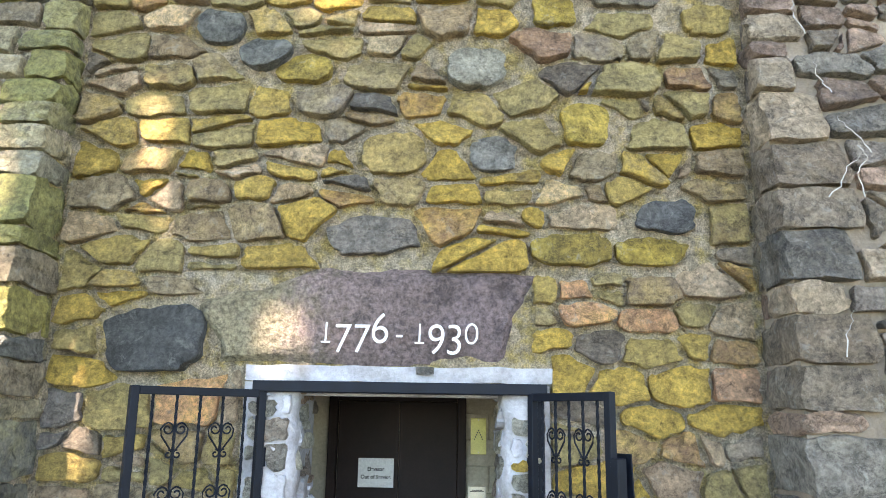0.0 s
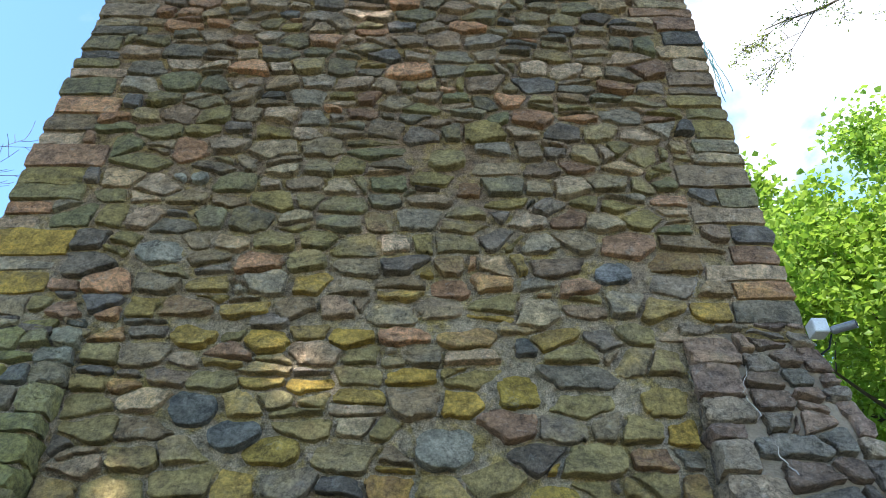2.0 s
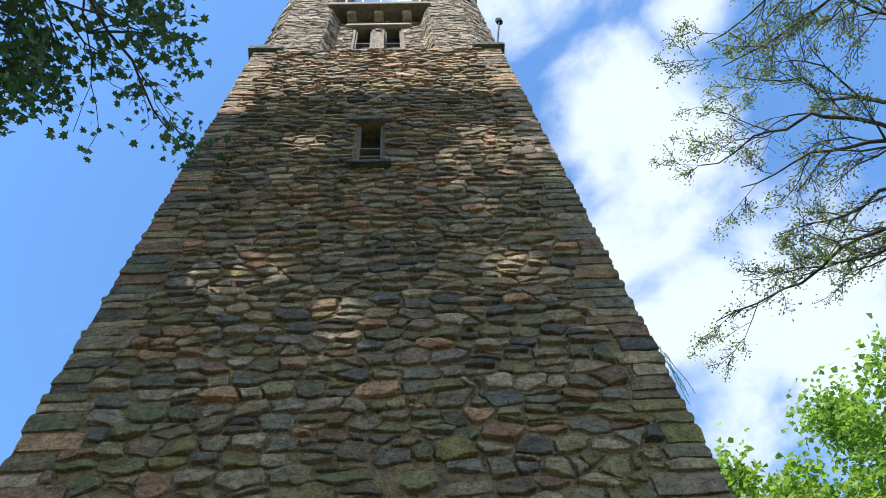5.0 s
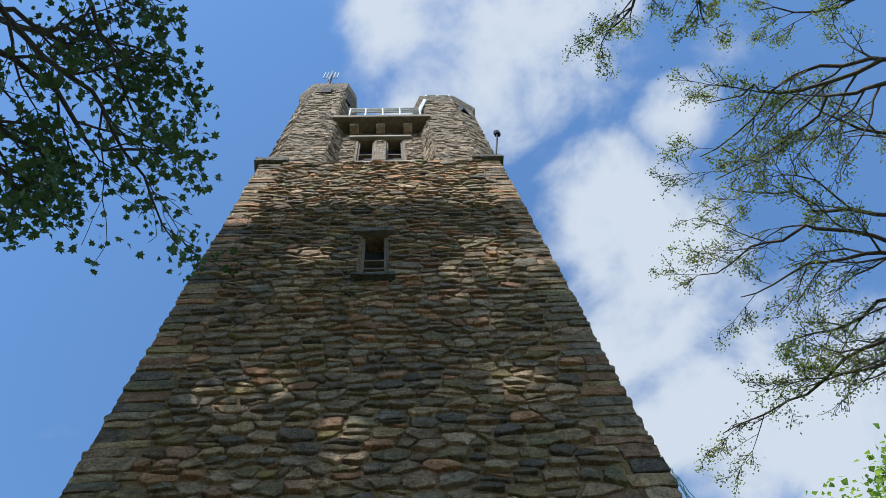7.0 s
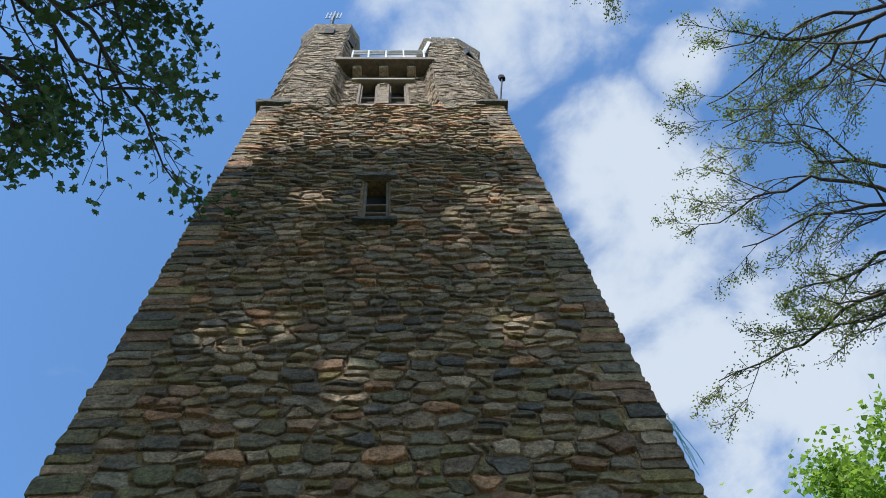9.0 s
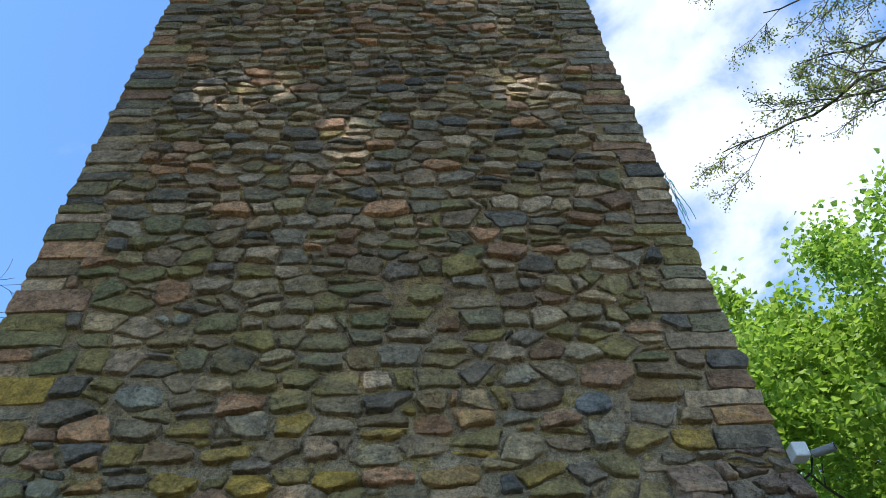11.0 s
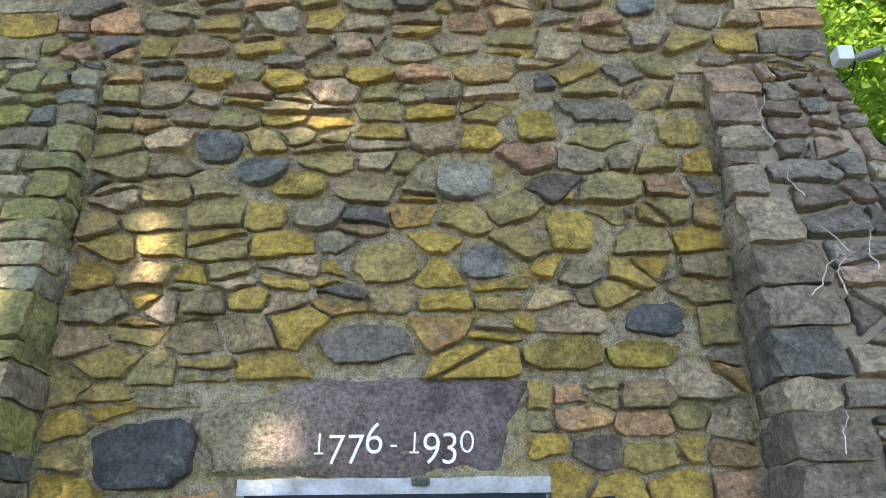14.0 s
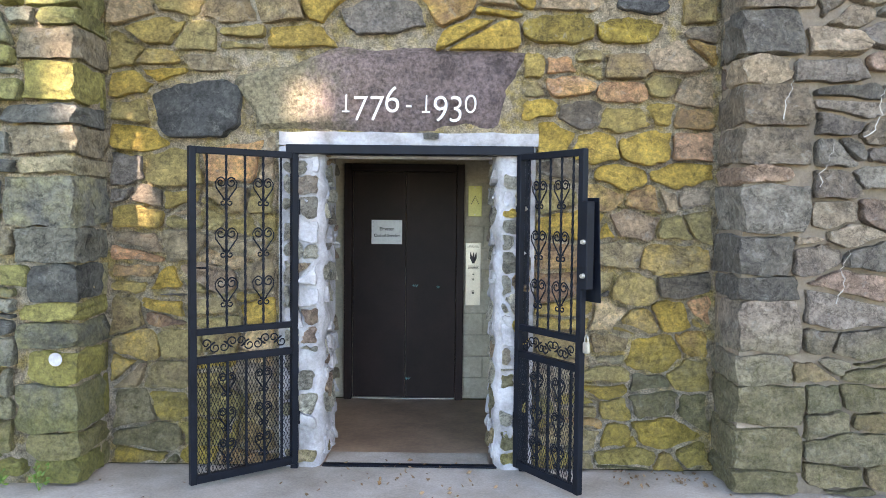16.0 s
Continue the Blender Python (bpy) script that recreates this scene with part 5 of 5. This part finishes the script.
# breaks in the crowns before the tower: where the sun comes through, on the wall's face (x, z, half width, half height)
BREAKS = [(-1.80, 3.10, 0.50, 0.60), (-1.32, 3.50, 0.20, 0.22), (-0.67, 4.38, 0.10, 0.16), (-1.55, 2.52, 0.50, 0.25), (-0.85, 2.36, 0.35, 0.04), (-2.75, 3.45, 0.25, 0.2), (-1.95, 1.82, 0.15, 0.2),
          (-1.75, 10.0, 0.5, 0.35), (-0.57, 8.9, 0.22, 0.35), (-1.27, 14.26, 0.25, 0.35), (1.65, 14.47, 0.22, 0.35), (-2.9, 16.3, 0.3, 0.4), (1.6, 9.9, 0.25, 0.3)]


def in_break(p):
    """Whether a leaf at p would shade one of the breaks, or the sunlit wall above it."""
    if p[1] > -2.5:
        return False
    s = p[1] / SUN.y
    x, z = p[0] - SUN.x * s, p[2] - SUN.z * s
    ragged = 16.9 + 0.9 * noise.noise((x * 0.8, 0.0, 3.0)) + 0.5 * noise.noise((x * 2.5, 0.0, 7.0))
    return z > ragged or any(((x - a) / (w + 0.20)) ** 2 + ((z - c) / (h + 0.20)) ** 2 < 1 for a, c, w, h in BREAKS)


def scatter(tips, per, spread, seed):
    r = random.Random(seed)
    return [tuple(q + Vector((r.gauss(0, spread), r.gauss(0, spread), r.gauss(0, spread)))) for q, _ in tips for _ in range(per)]


def tree(name, base, label, limb_list, seed, leaf_material, per, spread, scale, shape, trunk_top, trunk_r, last=4, fork=(3, 5), shrink=0.58, wander=0.22, lift=0.03, boughs=(), bough_r=0.06, bough_last=4, bough_leaves=(3, 0.08, 0.08), crown_shape=None):
    """limb_list: (height of its start on the trunk, end point, radius)."""
    r = random.Random(seed)
    root = tagged(empty(name, Matrix.Translation(base)), label, "tree")
    b = Vector(base)
    tips = []
    n = 12
    lean = Vector((trunk_top[0] - base[0], trunk_top[1] - base[1], 0))
    trunk = [b * 0 + Vector((lean.x * (i / n) ** 1.6 + r.uniform(-0.05, 0.05), lean.y * (i / n) ** 1.6 + r.uniform(-0.05, 0.05), (trunk_top[2] - base[2]) * i / n)) for i in range(n + 1)]
    limb_mesh("trunk", [(trunk, [trunk_r * (1.25 if i == 0 else 1 - 0.75 * i / n) for i in range(n + 1)])], M_BARK, root)
    for h, end, rad in limb_list:
        i = min(n, max(0, round(n * (h - base[2]) / (trunk_top[2] - base[2]))))
        p = trunk[i]
        d = Vector(end) - b - p
        limbs = []
        grow(r, p, d, d.length, rad, 1, limbs, tips, wander, fork, lift, shrink, last)
        limbs = [q for q in limbs if q[1][0] > 0.07 or not any(in_break(b + v) for v in q[0])]
        limb_mesh("limb", limbs, M_BARK, root)
    seen = []
    for p0, p1 in boughs:
        limbs = []
        q0 = Vector(p0) - b
        i = min(n, max(1, round(n * (min(q0.z - 2.0, trunk_top[2] - 1) - base[2]) / (trunk_top[2] - base[2]))))
        bow = [trunk[i].lerp(q0, k / 6) + Vector((0, 0, 0.5 * math.sin(math.pi * k / 6))) for k in range(7)]
        limbs.append((bow, [bough_r * (1.6 - 0.6 * k / 6) for k in range(7)]))
        bough(r, q0, Vector(p1) - b, bough_r, 1, limbs, seen, bough_last)
        limb_mesh("limb", limbs, M_BARK, root)
    if seen:
        leaves("foliage", [q for q in scatter(seen, bough_leaves[0], bough_leaves[1], seed + 1) if not in_break(b + Vector(q))], bough_leaves[2], shape, leaf_material, root, seed + 1)
    if per:
        leaves("crown", [q for q in scatter(tips, per, spread, seed) if not in_break(b + Vector(q))], scale, crown_shape or shape, leaf_material, root, seed)
    return root


def round_limbs(center, radius, z0, z1, n, seed, rad):
    r = random.Random(seed)
    out = []
    for k in range(n):
        f = (k + 0.5) / n
        a = k * 2.4 + r.uniform(-0.3, 0.3)
        z = z0 + (z1 - z0) * f
        w = radius * math.sin(math.pi * (0.12 + 0.70 * f)) * r.uniform(0.75, 1.05)
        out.append((z - (z1 - z0) * 0.22, (center[0] + w * math.cos(a), center[1] + w * math.sin(a), z), rad * (1.1 - 0.6 * f)))
    return out


# the bright maple beyond the tower
tree("maple_tree", (12.0, 10.1, -0.1), "fresh lime-green leafy maple beyond the tower", round_limbs((12.3, 10.1), 6.0, 3.5, 14.6, 64, 51, 0.11), 51, M_LEAF_LIME, 26, 0.30, 0.15, MAPLE, (12.1, 10.1, 14.0), 0.30, last=3, fork=(4, 6), shrink=0.40)
# the half-leafed tree whose boughs reach over
RIGHT_BOUGHS = [((9.9, -3.2, 15.4), (6.7, -1.9, 17.6)), ((9.9, -3.3, 15.5), (6.6, -0.8, 17.4)), ((9.6, -2.9, 15.0), (6.7, -0.5, 16.7)), ((10.2, -0.2, 14.5), (7.2, -0.2, 17.0)), ((9.6, -0.2, 13.6), (6.9, 1.5, 15.3)), ((9.9, -0.0, 14.0), (6.4, 1.4, 16.2)), ((9.3, 0.6, 12.8), (6.2, 3.6, 13.8)), ((10.3, -4.4, 16.5), (7.9, -3.7, 18.4)), ((5.2, -5.4, 17.9), (4.6, -3.0, 18.5)), ((5.5, -5.3, 17.8), (6.6, -3.4, 17.9)), ((9.2, 1.3, 12.5), (7.5, 2.6, 13.7)), ((10.4, -1.2, 15.3), (8.4, -2.1, 17.4)), ((9.5, 0.3, 13.4), (7.5, 2.2, 14.6))]
tree("budding_tree", (15.5, -3.0, -0.1), "tall half-bare tree with budding yellow-green leaves", round_limbs((16.5, -3.5), 4.0, 12.0, 20.0, 6, 58, 0.08),
    52, M_LEAF_BUD, 2, 0.10, 0.09, PLAIN, (14.6, -2.6, 19.0), 0.30, last=3, boughs=RIGHT_BOUGHS, bough_r=0.055, bough_leaves=(3, 0.07, 0.055))
# the dark-leafed tree in front, whose boughs hang into view
LEFT_BOUGHS = [((-5.3, -4.7, 13.0), (-3.4, -0.4, 13.9)), ((-4.9, -4.8, 12.6), (-5.3, -1.4, 13.0)), ((-5.6, -4.1, 13.3), (-3.4, -3.1, 15.3)), ((-5.5, -3.8, 12.8), (-3.2, -1.7, 14.6)), ((-5.4, -3.3, 12.2), (-4.7, -1.6, 13.3)), ((-5.3, -5.1, 14.1), (-3.7, -4.0, 15.9)), ((-5.2, -2.8, 11.7), (-4.9, -1.3, 12.6)), ((-4.5, -5.2, 13.9), (-4.0, -2.1, 14.8)), ((-6.0, -4.4, 13.7), (-4.3, -2.5, 15.3))]
tree("oak_tree", (-6.8, -10.4, -0.1), "large leafy maple standing before the tower", round_limbs((-6.0, -11.2), 5.8, 9.0, 29.5, 46, 54, 0.12),
    54, M_LEAF_DEEP, 9, 0.26, 0.34, LOBED, (-6.2, -10.8, 28.0), 0.45, crown_shape=PLAIN, last=3, fork=(4, 6), shrink=0.5, boughs=LEFT_BOUGHS, bough_r=0.055, bough_last=3, bough_leaves=(3, 0.15, 0.13))
# its neighbour, which shades the lower wall
tree("oak_tree", (-10.0, -14.0, -0.1), "large leafy maple standing before the tower", round_limbs((-8.2, -14.2), 6.2, 10.0, 31.5, 44, 55, 0.12), 56, M_LEAF_DEEP, 9, 0.28, 0.34, LOBED, (-9.6, -13.8, 30.0), 0.45, crown_shape=PLAIN, last=3, fork=(4, 6), shrink=0.5)
# a bare tree on the far side
tree("bare_tree", (-11.5, 7.0, -0.1), "leafless tree behind the tower", round_limbs((-10.8, 6.5), 4.2, 6.5, 13.2, 14, 57, 0.06), 57, M_LEAF_BUD, 0, 0.1, 0.1, PLAIN, (-11.0, 6.8, 15.0), 0.2, last=4, fork=(3, 4), shrink=0.52)

# ---- small things on the ground and walls ----
r = random.Random(91)
spots = [(r.gauss(-0.1, 0.35), r.gauss(-0.12, 0.25), 0.012) for _ in range(70)] + [(r.uniform(1.2, 1.85), r.uniform(-0.35, -0.06), 0.012) for _ in range(60)] + [(r.uniform(-3, 3), r.uniform(-3, -0.2), 0.012) for _ in range(60)]
M_LITTER = leaf_mat("dry_leaf", (0.16, 0.09, 0.04), (0.26, 0.16, 0.08), 0.1)
tagged(leaves("leaf_litter", [p for p in spots if not (-0.75 < p[0] < 0.5 and p[1] > 0.15)], 0.035, PLAIN, M_LITTER, None, 92), "brown dry leaves on the concrete", "leaves", kind="stuff")
bm = bmesh.new()
bmesh.ops.create_circle(bm, cap_ends=True, segments=14, radius=0.042)
bmesh.ops.solidify(bm, geom=bm.faces, thickness=0.004)
bmesh.ops.transform(bm, matrix=pose(-2.27, -0.487, 0.80, 90, 0, 0), verts=bm.verts)
tagged(part("paint_spot", bm, M_WHITE, None), "round white paint mark on a mossy stone", "paint mark")
# weeds at the foot of the mossy buttress
M_WEED = leaf_mat("weed_leaf", (0.10, 0.20, 0.03), (0.20, 0.30, 0.06), 0.3)
for wx, wy, seed in ((-2.36, -0.53, 5), (-2.62, -0.56, 6)):
    r = random.Random(seed)
    weed = tagged(empty("weed", Matrix.Translation((wx, wy, -0.004))), "small green weed growing from the pavement joint", "plant", "weeds by the wall")
    spots = []
    for k in range(7):
        a, h = r.uniform(0, 6.283), r.uniform(0.06, 0.17)
        tip = (0.07 * math.cos(a), 0.04 * math.sin(a), h)
        part("stem", tube([(0, 0, 0), (tip[0] * 0.4, tip[1] * 0.4, h * 0.6), tip], [0.002, 0.0016, 0.001], 4), M_WEED, weed)
        spots += [tuple(c * r.uniform(0.5, 1.05) + r.uniform(-0.012, 0.012) for c in tip) for _ in range(7)]
    leaves("foliage", spots, 0.030, PLAIN, M_WEED, weed, seed)
